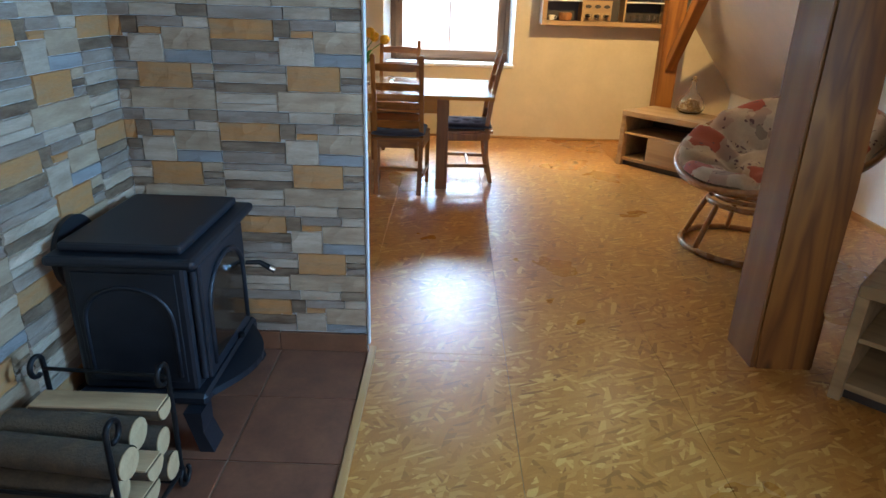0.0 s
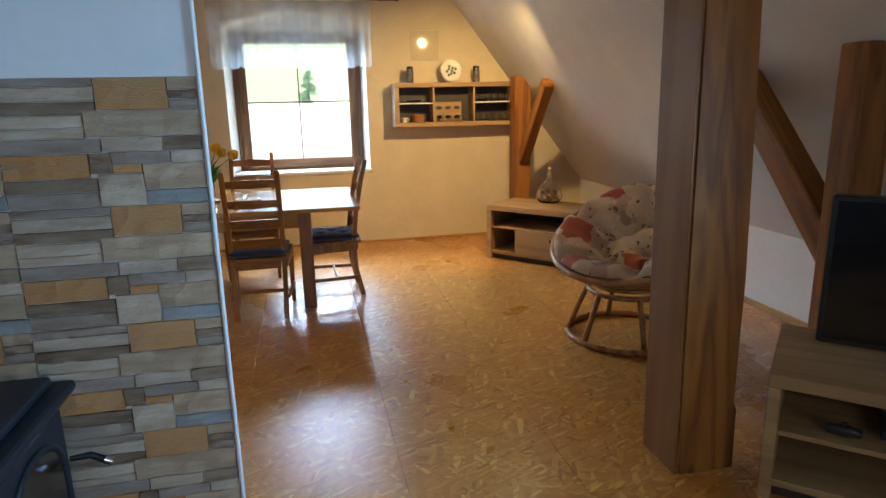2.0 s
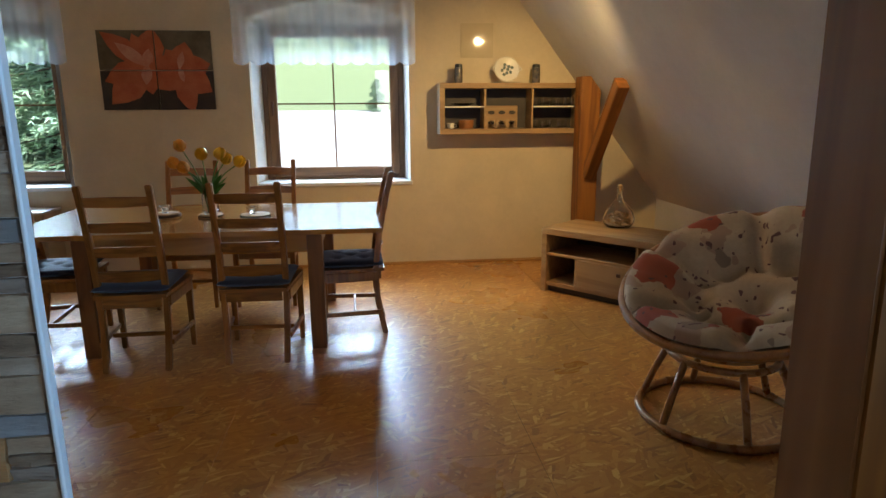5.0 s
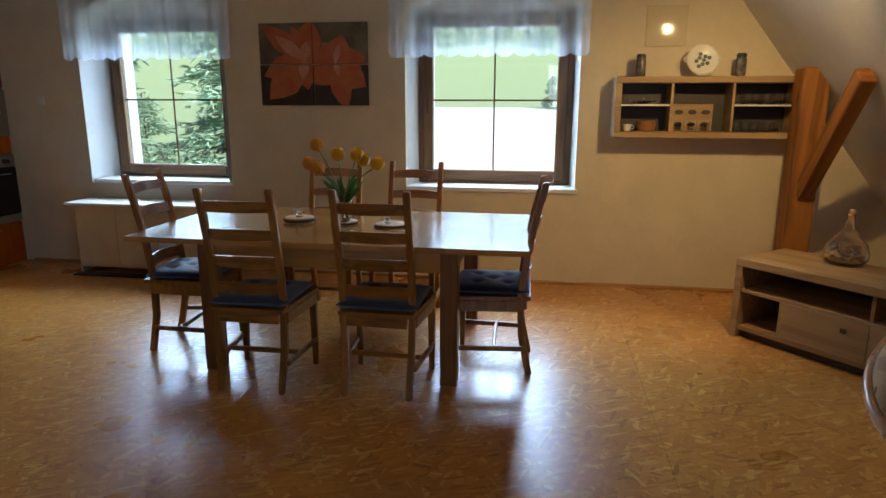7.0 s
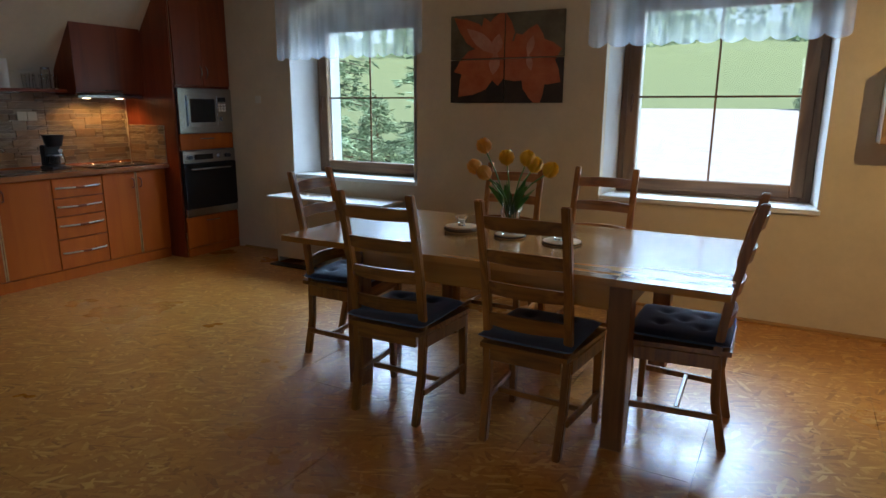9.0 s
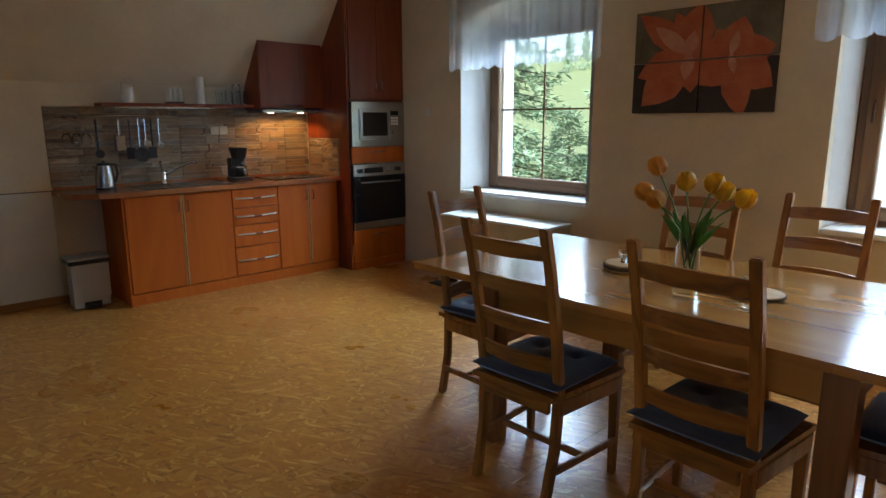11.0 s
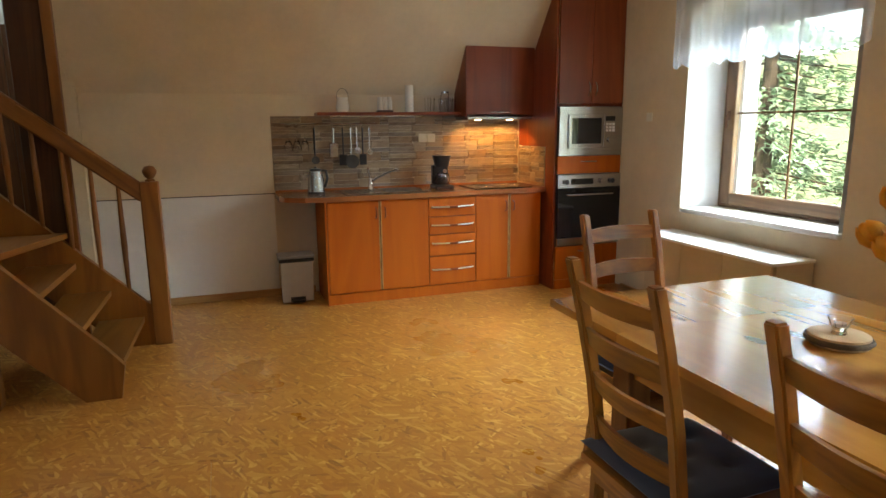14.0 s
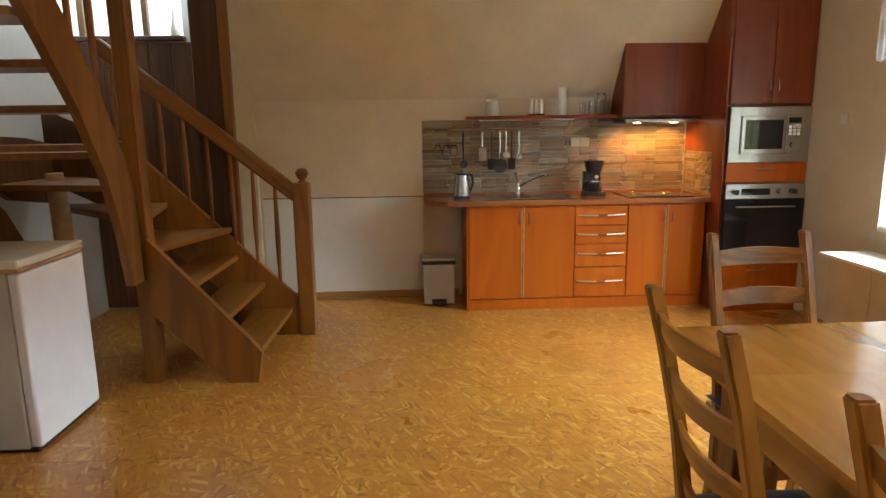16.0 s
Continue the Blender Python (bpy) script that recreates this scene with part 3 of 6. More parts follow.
def window(name, x0, x1, label):
    """A brown wooden casement in its deep opening: frame, sash, four panes, handle, sill."""
    w = tagged(new(name), label, kind="structure")
    y0, y1 = 7.35, 7.42
    zb, zt = 0.79, 2.20
    for a, c in ((x0, x0 + 0.07), (x1 - 0.07, x1)):
        part("window_frame", box(a, c, y0, y1, zb, zt, 0.006), FRAME_WOOD, w)
    for a, c in ((zb, zb + 0.06), (zt - 0.06, zt)):
        part("window_frame", box(x0 + 0.07, x1 - 0.07, y0, y1, a, c, 0.006), FRAME_WOOD_X, w)
    sy0, sy1 = 7.325, 7.38
    part("trim_plate", box(x0 - .068, x1 + .038, y0 + 0.002, y1 - 0.002, zt, 2.45), WHITE_WALL, w)
    for a, c in ((x0 + 0.045, x0 + 0.13), (x1 - 0.13, x1 - 0.045)):
        part("sash_stile", box(a, c, sy0, sy1, zb + 0.03, zt - 0.04, 0.008), FRAME_WOOD, w)
    for a, c in ((zb + 0.025, zb + 0.115), (zt - 0.125, zt - 0.04)):
        part("sash_rail", box(x0 + 0.13, x1 - 0.13, sy0, sy1, a, c, 0.008), FRAME_WOOD_X, w)
    gx0, gx1, gz0, gz1 = x0 + 0.13, x1 - 0.13, zb + 0.115, zt - 0.125
    cx, cz = (gx0 + gx1) / 2, (gz0 + gz1) / 2
    part("glazing_bar", box(cx - 0.007, cx + 0.007, 7.352, 7.362, gz0, gz1), FRAME_WOOD, w)
    part("glazing_bar", box(gx0, gx1, 7.3525, 7.3615, cz - 0.007, cz + 0.007), FRAME_WOOD_X, w)
    for a, c in ((gx0, cx), (cx, gx1)):
        for e, f in ((gz0, cz), (cz, gz1)):
            part("pane", box(a + 0.002, c - 0.002, 7.355, 7.359, e + 0.002, f - 0.002), PANE, w).visible_shadow = False
    h = part("window_handle", box(x0 + 0.078, x0 + 0.098, 7.305, 7.325, 1.44, 1.51, 0.004), STAIR_DARK, w)
    part("lever", box(x0 + 0.08, x0 + 0.096, 7.29, 7.304, 1.38, 1.49, 0.004), STAIR_DARK, h)
    part("window_sill", box(x0 - 0.04, x1 + 0.055, 7.025, 7.39, 0.755, 0.79, 0.006), WHITE_PAINT, w, "white painted sill board")
    for a, c in ((x0 - .06, x0 + .105), (x1 - .105, x1 + .04)):
        part("outer_jamb", box(a, c, 7.425, 7.56, 0.72, 2.3), WHITE_WALL, w)
    for xo, xf in ((x0 - 0.068, x0), (x1 + 0.036, x1)):
        part("window_reveal", prism([(xo, NORTH + .002), (xf, 7.348), (xo, 7.348)], "z", 0.791, 2.22), WHITE_WALL, w, "white splayed window reveal")
    return w


window("window_1", -3.53, -2.30, "brown wooden window with four panes above the radiator cover")
window("window_2", -0.63, 0.67, "brown wooden window with four panes behind the dining table")


# ---- outside ----
GRASS = mat("meadow", (0.27, 0.34, 0.16), 0.9, vary=0.15, scale=0.8, bump=0.3, bump_dist=0.05, second=(0.21, 0.28, 0.13))
PALE_GROUND = mat("pale_ground", (0.62, 0.62, 0.60), 0.9, vary=0.1, scale=1.5, bump=0.4, bump_dist=0.02, second=(0.5, 0.5, 0.48))
SPRUCE = mat("spruce_needles", (0.26, 0.40, 0.27), 0.7, vary=0.25, scale=3, bump=0, second=(0.30, 0.42, 0.25))
TRUNK = mat("spruce_bark", (0.12, 0.09, 0.06), 0.9, vary=0.3, scale=6, bump=0.6)
g = bmesh.new()
rows_ = []
for y, z in ((-400, -3.1), (8.5, -3.1), (34, -3.1), (98, 1.75), (130, 5.2), (165, 11.5), (200, 19.5), (280, 34), (1500, 60)):
    rows_.append([g.verts.new((x, y, z + (0.004 * x if 90 < y < 300 and abs(x) < 200 else 0))) for x in (-900, -120, -40, 0, 40, 120, 900)])
for r0, r1 in zip(rows_, rows_[1:]):
    for i in range(6):
        g.faces.new((r0[i], r0[i + 1], r1[i + 1], r1[i]))
tagged(part("ground", g, GRASS, None, "green meadow rising to a wooded hill", 60), kind="structure")
# added pale slope, stands in for an area lost in overexposure
g = bmesh.new()
prism([(36, -2.93), (94, 1.47), (94, 1.52), (36, -2.88)], "x", -20, 110, bm=g)
tagged(part("yard", g, PALE_GROUND, None, "bright pale slope before the meadow"), kind="structure")


def conifer(x, y, h, r, seed, sparse=False, z=-3.1):
    """A spruce: a tapered trunk, drooping limbs and many needle tufts set on them."""
    rng = random.Random(seed)
    t = thing("spruce_tree", "tall green spruce on the meadow" if not sparse else "spruce with a bare lower trunk close to the window", "tree", pose(x, y, z), "spruces outside")
    part("trunk", tube([(0, 0, 0), (0.05, 0, h * .5), (0, 0, h)], [h * .022, h * .014, 0.02], 8), TRUNK, t)
    limbs, verts, faces = bmesh.new(), [], []
    n = int(h * 13)
    for i in range(n):
        f = (i + rng.random()) / n
        zz = h * (0.10 + 0.9 * f)
        rr = r * (1 - f) ** 0.8 * rng.uniform(0.65, 1.1) + 0.15
        a = rng.uniform(0, 2 * math.pi)
        dx, dy = math.cos(a), math.sin(a)
        p = [Vector((0, 0, zz)), Vector((dx * rr * .5, dy * rr * .5, zz - rr * .12)), Vector((dx * rr, dy * rr, zz - rr * .22))]
        tube(p, [0.03, 0.018, 0.006], 4, bm=limbs)
        m = int(12 + rr * 46)
        for k in range(m):
            s = rng.uniform(0.15, 1.0)
            if sparse and rng.random() < 0.5:
                continue
            q = p[0].lerp(p[2], s) + Vector((rng.uniform(-.28, .28), rng.uniform(-.28, .28), rng.uniform(-.22, .1)))
            for _ in range(5):
                ln, wd = rng.uniform(0.12, 0.26), rng.uniform(0.018, 0.036)
                d = Vector((dx + rng.uniform(-.9, .9), dy + rng.uniform(-.9, .9), rng.uniform(-.7, .35))).normalized() * ln
                sd = d.cross(Vector((rng.uniform(-1, 1), rng.uniform(-1, 1), 1))).normalized() * wd
                o = len(verts)
                verts += [q - sd, q + sd, q + d]
                faces.append((o, o + 1, o + 2))
    part("limbs", limbs, TRUNK, t)
    me = bpy.data.meshes.new("crown")
    me.from_pydata(verts, [], faces)
    me.materials.append(SPRUCE)
    c = new("crown", me)
    c.parent = t
    return t


conifer(-6.0, 16.0, 9.5, 3.0, 1)
conifer(-10.5, 15.0, 11.0, 2.6, 4, True)
conifer(-14.5, 24.0, 5.0, 2.2, 5)
conifer(-7.3, 17.6, 7.6, 2.8, 2)
conifer(1.3, 92.0, 4.6, 1.5, 7, z=1.2)
conifer(26.0, 96.0, 5.0, 1.7, 8, z=1.4)
conifer(17.0, 112.0, 7.0, 2.4, 9, z=2.8)


def far_woods():
    """The wooded edge of the hill: many crowns with trunks, in one mesh."""
    rng = random.Random(9)
    verts, faces = [], []
    for i in range(240):
        x, y = rng.uniform(-150, 120), rng.uniform(196, 235)
        h, r = rng.uniform(9, 17), rng.uniform(2.0, 3.6)
        z0 = 18.5 + 0.18 * (y - 200)
        for k in range(90):
            f = rng.random()
            a = rng.uniform(0, 6.283)
            rr = r * (1 - f) + 0.4
            q = Vector((x + math.cos(a) * rr * rng.random(), y + math.sin(a) * rr * rng.random(), z0 + h * (0.05 + .95 * f)))
            o = len(verts)
            verts += [q + Vector((rng.uniform(-1.2, 1.2), rng.uniform(-.8, .8), rng.uniform(-1, 1))) for _ in range(3)]
            faces.append((o, o + 1, o + 2))
    me = bpy.data.meshes.new("far_woods")
    me.from_pydata(verts, [], faces)
    me.materials.append(SPRUCE)
    tagged(new("far_woods", me), "dark wood along the hill's edge", "woodland", kind="stuff")


far_woods()


# ---- dining ----
def ladder_chair():
    """A ladder-back chair that faces +y, its origin between the back feet. Posts lean back above the seat."""
    t = thing("dining_chair", "brown-stained pine ladder-back dining chair with blue cushion at the table", "chair", None, "chairs round the dining table")
    wb, wf, d, sh, H = 0.165, 0.205, 0.40, 0.445, 1.055
    for s in (-1, 1):
        b = bmesh.new()
        w, prof = 0.017, [(0.0, 0.0), (0.045, 0.22), (0.055, 0.44), (0.025, 0.68), (-0.02, 0.9), (-0.06, H)]
        rings = []
        for i, (y, z) in enumerate(prof):
            x = s * (wb + 0.012 * min(1, z / 0.44))
            rings.append([b.verts.new((x + dx, y + dy, z)) for dx, dy in ((-w, -w), (w, -w), (w, w * 1.1), (-w, w * 1.1))])
        for a, c in zip(rings, rings[1:]):
            for k in range(4):
                b.faces.new((a[k], a[(k + 1) % 4], c[(k + 1) % 4], c[k]))
        b.faces.new(rings[0])
        b.faces.new(rings[-1])
        bmesh.ops.bevel(b, geom=[e for e in b.edges], offset=0.005, segments=2, affect="EDGES")
        part("leg", b, CHAIR_WOOD, t, smooth=40)
        b = bmesh.new()
        ra = [b.verts.new((s * wf + dx, d + dy, 0)) for dx, dy in ((-.014, -.014), (.014, -.014), (.014, .014), (-.014, .014))]
        rb = [b.verts.new((s * wf + dx, d - 0.005 + dy, sh - 0.02)) for dx, dy in ((-.02, -.02), (.02, -.02), (.02, .02), (-.02, .02))]
        for k in range(4):
            b.faces.new((ra[k], ra[(k + 1) % 4], rb[(k + 1) % 4], rb[k]))
        b.faces.new(ra)
        b.faces.new(rb)
        bmesh.ops.bevel(b, geom=[e for e in b.edges], offset=0.004, segments=1, affect="EDGES")
        part("leg", b, CHAIR_WOOD, t)
        part("stretcher", box(-.009, .009, 0.03, d - 0.012, -.014, .014, 0.003), CHAIR_WOOD, t).matrix_local = Matrix.Translation((s * 0.187, 0, 0.155)) @ pose(0, 0, 0, 0, 0, -s * 4.5)
        part("seat_rail", box(-.009, .009, 0.045, d - 0.02, -.03, .03, 0.003), CHAIR_WOOD, t).matrix_local = Matrix.Translation((s * 0.187, 0, 0.395)) @ pose(0, 0, 0, 0, 0, -s * 4.5)
    part("stretcher", box(-.187, .187, 0.185, 0.203, .142, .168, 0.003), CHAIR_WOOD_X, t)
    part("seat_rail", box(-.185, .185, d - .014, d + .006, .365, .425, 0.003), CHAIR_WOOD_X, t)
    part("seat_rail", box(-.155, .155, .02, .04, .365, .425, 0.003), CHAIR_WOOD_X, t)
    part("seat", prism([(-.19, .0), (.19, .0), (.225, d + .03), (-.225, d + .03)], "z", .425, .446), CHAIR_WOOD_X, t)
    for z, h in ((0.545, 0.058), (0.685, 0.055), (0.825, 0.052), (0.965, 0.052)):
        y0 = np.interp(z, [.44, .68, .9, 1.055], [.055, .025, -.02, -.06])
        b = bmesh.new()
        n = 8
        loops = []
        for i in range(n + 1):
            x = -0.162 + 0.324 * i / n
            dy = -0.03 * math.sin(math.pi * i / n)
            arc = 0.006 * math.sin(math.pi * i / n)
            loops.append([b.verts.new((x, y0 + dy + oy - oz * 0.22, z + oz + (arc if oz > 0 else 0))) for oy, oz in ((-.007, -h / 2), (.007, -h / 2), (.007, h / 2), (-.007, h / 2))])
        for a, c in zip(loops, loops[1:]):
            for k in range(4):
                b.faces.new((a[k], a[(k + 1) % 4], c[(k + 1) % 4], c[k]))
        b.faces.new(loops[0])
        b.faces.new(loops[-1])
        part("back_slat", b, CHAIR_WOOD_X, t, smooth=50)
    return t


def cushion():
    """A tufted square seat cushion with five buttons."""
    t = thing("seat_cushion", "dark blue tufted seat cushion on a ladder-back chair", "cushion", None, "blue seat cushions")
    tufts = [(-.085, .125), (.085, .125), (0, .21), (-.085, .295), (.085, .295)]
    n = 26
    b = bmesh.new()
    def shape(x, y, top):
        ex = max(0, 1 - abs(x / .205) ** 6) ** .5 * max(0, 1 - abs((y - .21) / .205) ** 6) ** .5
        z = 0.026 * ex
        if top:
            for a, c in tufts:
                z -= 0.02 * math.exp(-((x - a) ** 2 + (y - c) ** 2) / 0.0008)
            return 0.474 + z * 1.0
        return 0.474 - z
    grids = []
    for top in (True, False):
        grids.append([[b.verts.new((-.205 + .41 * i / n, .005 + .41 * j / n, shape(-.205 + .41 * i / n, .005 + .41 * j / n, top))) for j in range(n + 1)] for i in range(n + 1)])
    for g_ in grids:
        for i in range(n):
            for j in range(n):
                b.faces.new((g_[i][j], g_[i + 1][j], g_[i + 1][j + 1], g_[i][j + 1]))
    bmesh.ops.remove_doubles(b, verts=b.verts, dist=0.0004)
    part("cover", b, DENIM, t, smooth=60)
    for a, c in tufts:
        part("button", lathe([(0.0, 0.481), (.008, .480), (.01, .476), (0, .47)], 8, (a, c, 0)), DENIM, t, smooth=60)
    return t


chair_ = ladder_chair()
cush_ = cushion()
CHAIRS = [(-0.985, 4.705, 1), (-0.335, 4.745, -1), (-1.835, 5.31, -86), (0.405, 5.33, 92), (-1.035, 6.27, 181), (-0.44, 6.25, 178)]
for k, (x, y, r) in enumerate(CHAIRS):
    if k == 0:
        chair_.matrix_world = cush_.matrix_world = pose(x, y, 0, 0, 0, r)
        for o in (chair_, cush_):
            o.matrix_world = pose(x, y, 0, 0, 0, r)
    else:
        copy_thing(chair_, pose(x, y, 0, 0, 0, r))
        copy_thing(cush_, pose(x, y, 0, 0, 0, r + (k % 3 - 1)))

t = thing("dining_table", "long stained pine extending dining table with square legs", "table", pose(0, 0, 0))
TX0, TX1, TY0, TY1, TZ = -1.775, 0.398, 4.92, 6.02, 0.745
part("tabletop", box(-1.33, -0.02, TY0, TY1, TZ - .03, TZ, 0), TABLE_WOOD, t)
part("extension_leaf", box(TX0, -1.3302, TY0, TY1, TZ - .03, TZ, 0), TABLE_WOOD, t)
part("extension_leaf", box(-0.0198, TX1, TY0, TY1, TZ - .03, TZ, 0), TABLE_WOOD, t)
for x in (-1.36, 0.0 - .045):
    for y in (TY0 + .012, TY1 - .10):
        part("leg", box(x, x + .09, y, y + .09, 0, TZ - .032, 0.004), TABLE_LEG, t)
for y in (TY0 + .03, TY1 - .055):
    part("apron", box(-1.27, -.045, y, y + .025, TZ - .14, TZ - .032, .002), TABLE_WOOD, t)
for x in (-1.34, .0):
    part("apron", box(x, x + .025, TY0 + .102, TY1 - .1, TZ - .14, TZ - .032, .002), TABLE_LEG, t)


# ---- window curtains, picture, radiator cover ----
def valance(name, x0, x1, label):
    t = thing(name, label, "curtain", None, "sheer curtains")
    b = bmesh.new()
    n = 220
    rows_ = [2.44, 2.3, 2.1, 1.95, 1.84]
    grid = []
    rng = random.Random(3)
    ph = [rng.uniform(0, 6) for _ in range(3)]
    for z in rows_:
        f = (2.44 - z) / 0.6
        line = []
        for i in range(n + 1):
            u = i / n
            x = x0 + (x1 - x0) * u
            y = 6.95 + 0.016 * math.sin(u * 44 + ph[0]) + 0.007 * math.sin(u * 97 + ph[1]) * (0.4 + f)
            zz = z
            if z == 1.84:
                zz = 1.84 - 0.03 * abs(math.sin(u * math.pi * 11)) ** 0.7
            line.append(b.verts.new((x, y, zz)))
        grid.append(line)
    for r0, r1 in zip(grid, grid[1:]):
        for i in range(n):
            b.faces.new((r0[i], r0[i + 1], r1[i + 1], r1[i]))
    part("sheer_fabric", b, SHEER, t, smooth=180)
    r = thing("curtain_rod", "dark wooden curtain rod with end knobs above the window", "curtain rod", None, "curtain rods")
    part("rod", tube([(x0 - .25, 6.95, 2.46), (x1 + .25, 6.95, 2.46)], 0.012, 10), STAIR_DARK, r, smooth=60)
    for x in (x0 - .27, x1 + .27):
        part("finial", lathe([(0, -.022), (.018, -.01), (.022, 0), (.018, .012), (0, .022)], 12, (x, 6.95, 2.46)), STAIR_DARK, r, smooth=60)
    for x in (x0 - .12, x1 + .12):
        part("bracket", box(x - .008, x + .008, 6.95, 7.03, 2.45, 2.47, .002), STAIR_DARK, r)


valance("curtain", -3.665, -2.13, "short white sheer valance with a scalloped edge at a window")
valance("curtain", -0.79, 0.76, "short white sheer valance with a scalloped edge at a window")


def flower_panels():
    """Four canvas panels that together show two red blossoms on a dark ground."""
    t = thing("wall_picture", "four-panel canvas picture of red and orange blossoms on black", "picture", pose(-1.445, NORTH, 1.77), "")
    def m4(name, base, second, sc):
        return mat(name, base, 0.6, vary=0.15, scale=sc, bump=0.1, second=second)
    ground_dark = m4("picture_dark", (0.022, 0.016, 0.015), (0.05, 0.03, 0.02), 6)
    ground_olive = m4("picture_olive", (0.20, 0.165, 0.10), (0.07, 0.055, 0.03), 4)
    petal = m4("picture_petal", (0.42, 0.085, 0.025), (0.52, 0.15, 0.055), 9)
    pale = m4("picture_petal_pale", (0.62, 0.33, 0.22), (0.50, 0.16, 0.08), 8)
    W, Hh, gap = 0.93, 0.66, 0.008
    for i in (0, 1):
        for j in (0, 1):
            x0 = -W / 2 + i * W / 2 + gap / 2
            z0 = -Hh / 2 + j * Hh / 2 + gap / 2
            part("canvas_panel", box(x0, x0 + W / 2 - gap, -.022, -.002, z0, z0 + Hh / 2 - gap, .002), ground_olive if j else ground_dark, t)
    def clip(poly):
        """The part of an outline inside each panel."""
        out = []
        for i in (0, 1):
            for j in (0, 1):
                x0, z0 = -W / 2 + i * W / 2 + gap / 2, -Hh / 2 + j * Hh / 2 + gap / 2
                x1, z1 = x0 + W / 2 - gap, z0 + Hh / 2 - gap
                q = list(poly)
                for axis, lim, sg in ((0, x0, 1), (0, x1, -1), (1, z0, 1), (1, z1, -1)):
                    r = []
                    for k in range(len(q)):
                        a, c = q[k - 1], q[k]
                        ia, ic = sg * (a[axis] - lim) >= 0, sg * (c[axis] - lim) >= 0
                        if ia != ic:
                            f = (lim - a[axis]) / (c[axis] - a[axis])
                            r.append((a[0] + f * (c[0] - a[0]), a[1] + f * (c[1] - a[1])))
                        if ic:
                            r.append(c)
                    q = r
                    if not q:
                        break
                if len(q) > 2:
                    out.append(q)
        return out
    def blossom(cx, cz, petals, y, material, name):
        b = bmesh.new()
        for ang, ln, wd in petals:
            a = radians(ang)
            dx, dz = math.cos(a), math.sin(a)
            pl = []
            for s, w in ((0, .25), (.3, .9), (.55, 1), (.78, .62), (1, .02)):
                pl.append((s, w))
            poly = [(cx + dx * ln * s - dz * wd * w / 2, cz + dz * ln * s + dx * wd * w / 2) for s, w in pl]
            poly += [(cx + dx * ln * s + dz * wd * w / 2, cz + dz * ln * s - dx * wd * w / 2) for s, w in reversed(pl)]
            for q in clip(poly):
                prism(q, "y", y - .0012, y, bm=b)
            y -= 0.0006
        part(name, b, material, t)
    blossom(-.07, .04, [(143, .45, .17), (112, .28, .15), (79, .31, .24), (225, .45, .26), (200, .38, .2), (275, .24, .17), (-10, .22, .2)], -.0225, petal, "blossom")
    blossom(.19, .0, [(75, .24, .2), (120, .2, .16), (12, .26, .2), (-35, .31, .22), (-76, .37, .18), (220, .24, .2), (168, .25, .2)], -.0228, petal, "blossom")
    blossom(-.07, .04, [(143, .31, .10), (262, .16, .09), (80, .14, .09)], -.0285, pale, "petal_highlight")
    blossom(.19, .02, [(75, .14, .06), (-76, .12, .05)], -.0285, pale, "petal_highlight")
    return t


flower_panels()

t = thing("radiator_cover", "cream boarded radiator cover with a white top board under the window", "radiator cover", None)
part("top_board", box(-3.62, -2.36, 6.69, 7.027, .60, .62, .003), WHITE_PAINT, t, "white glossy top board")
for k in range(3):
    x = -3.545 + k * .385
    part("front_board", box(x, x + .381, 6.715, 6.735, .055, .598, .002), BEIGE, t)
for x in (-3.565, -2.39):
    part("side_board", box(x, x + .018, 6.737, 7.026, .0, .598, .002), BEIGE, t)
part("knob", lathe([(0, -.008), (.008, -.004), (.008, .004), (0, .008)], 10, (-2.58, 6.708, .42)), STAIR_DARK, t)
part("floor_grille", box(-3.54, -2.40, 6.60, 6.70, .0, .012, .002), IRON_DARK, t, "dark slotted base strip")


# ---- north-east corner: wall shelf, post, television bench ----
SX0, SX1, SZ0, SZ1, SY0 = 0.957, 2.25, 1.215, 1.655, 6.82
t = thing("wall_shelf", "washed-oak wall shelf with five open compartments of glassware", "shelf", None)
part("top_board", box(SX0, SX1, SY0, NORTH, SZ1 - .045, SZ1, .003), OAK, t)
part("bottom_board", box(SX0, SX1, SY0, NORTH, SZ0, SZ0 + .045, .003), OAK, t)
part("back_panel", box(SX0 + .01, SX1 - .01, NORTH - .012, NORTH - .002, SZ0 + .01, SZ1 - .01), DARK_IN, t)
part("side_face", box(SX0 - .003, SX0 - .0004, SY0 + .004, NORTH - .004, SZ0 + .002, SZ1 - .002), WHITE_PAINT, t)
for x in (SX0, SX1 - .045):
    part("side_board", box(x, x + .045, SY0 + .001, NORTH - .013, SZ0 + .046, SZ1 - .046, .002), OAK, t)
for x in (1.36, 1.785):
    part("divider", box(x - .009, x + .009, SY0 + .006, NORTH - .013, SZ0 + .046, SZ1 - .046, .001), OAK, t)
for a, c in ((SX0 + .046, 1.35), (1.795, SX1 - .046)):
    part("shelf_board", box(a, c, SY0 + .01, NORTH - .013, 1.445, 1.457, .001), WHITE_PAINT, t)


def tv_bench(name, label, m, w, d, h, group):
    """A low bench whose front is its -y side; origin at the front-left corner."""
    t = thing(name, label, "tv bench", m, group)
    part("top_board", box(0, w, 0, d, h - .05, h, .004), OAK, t)
    part("base_board", box(.002, w - .002, .02, d - .01, .05, .08, .002), OAK, t)
    part("plinth", box(.04, w - .04, .05, d - .03, 0, .048), DARK_IN, t)
    for x in (0, w - .045):
        part("side_panel", box(x, x + .045, .002, d - .002, 0, h - .052, .003), OAK, t)
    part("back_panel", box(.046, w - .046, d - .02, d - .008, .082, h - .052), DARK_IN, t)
    return t


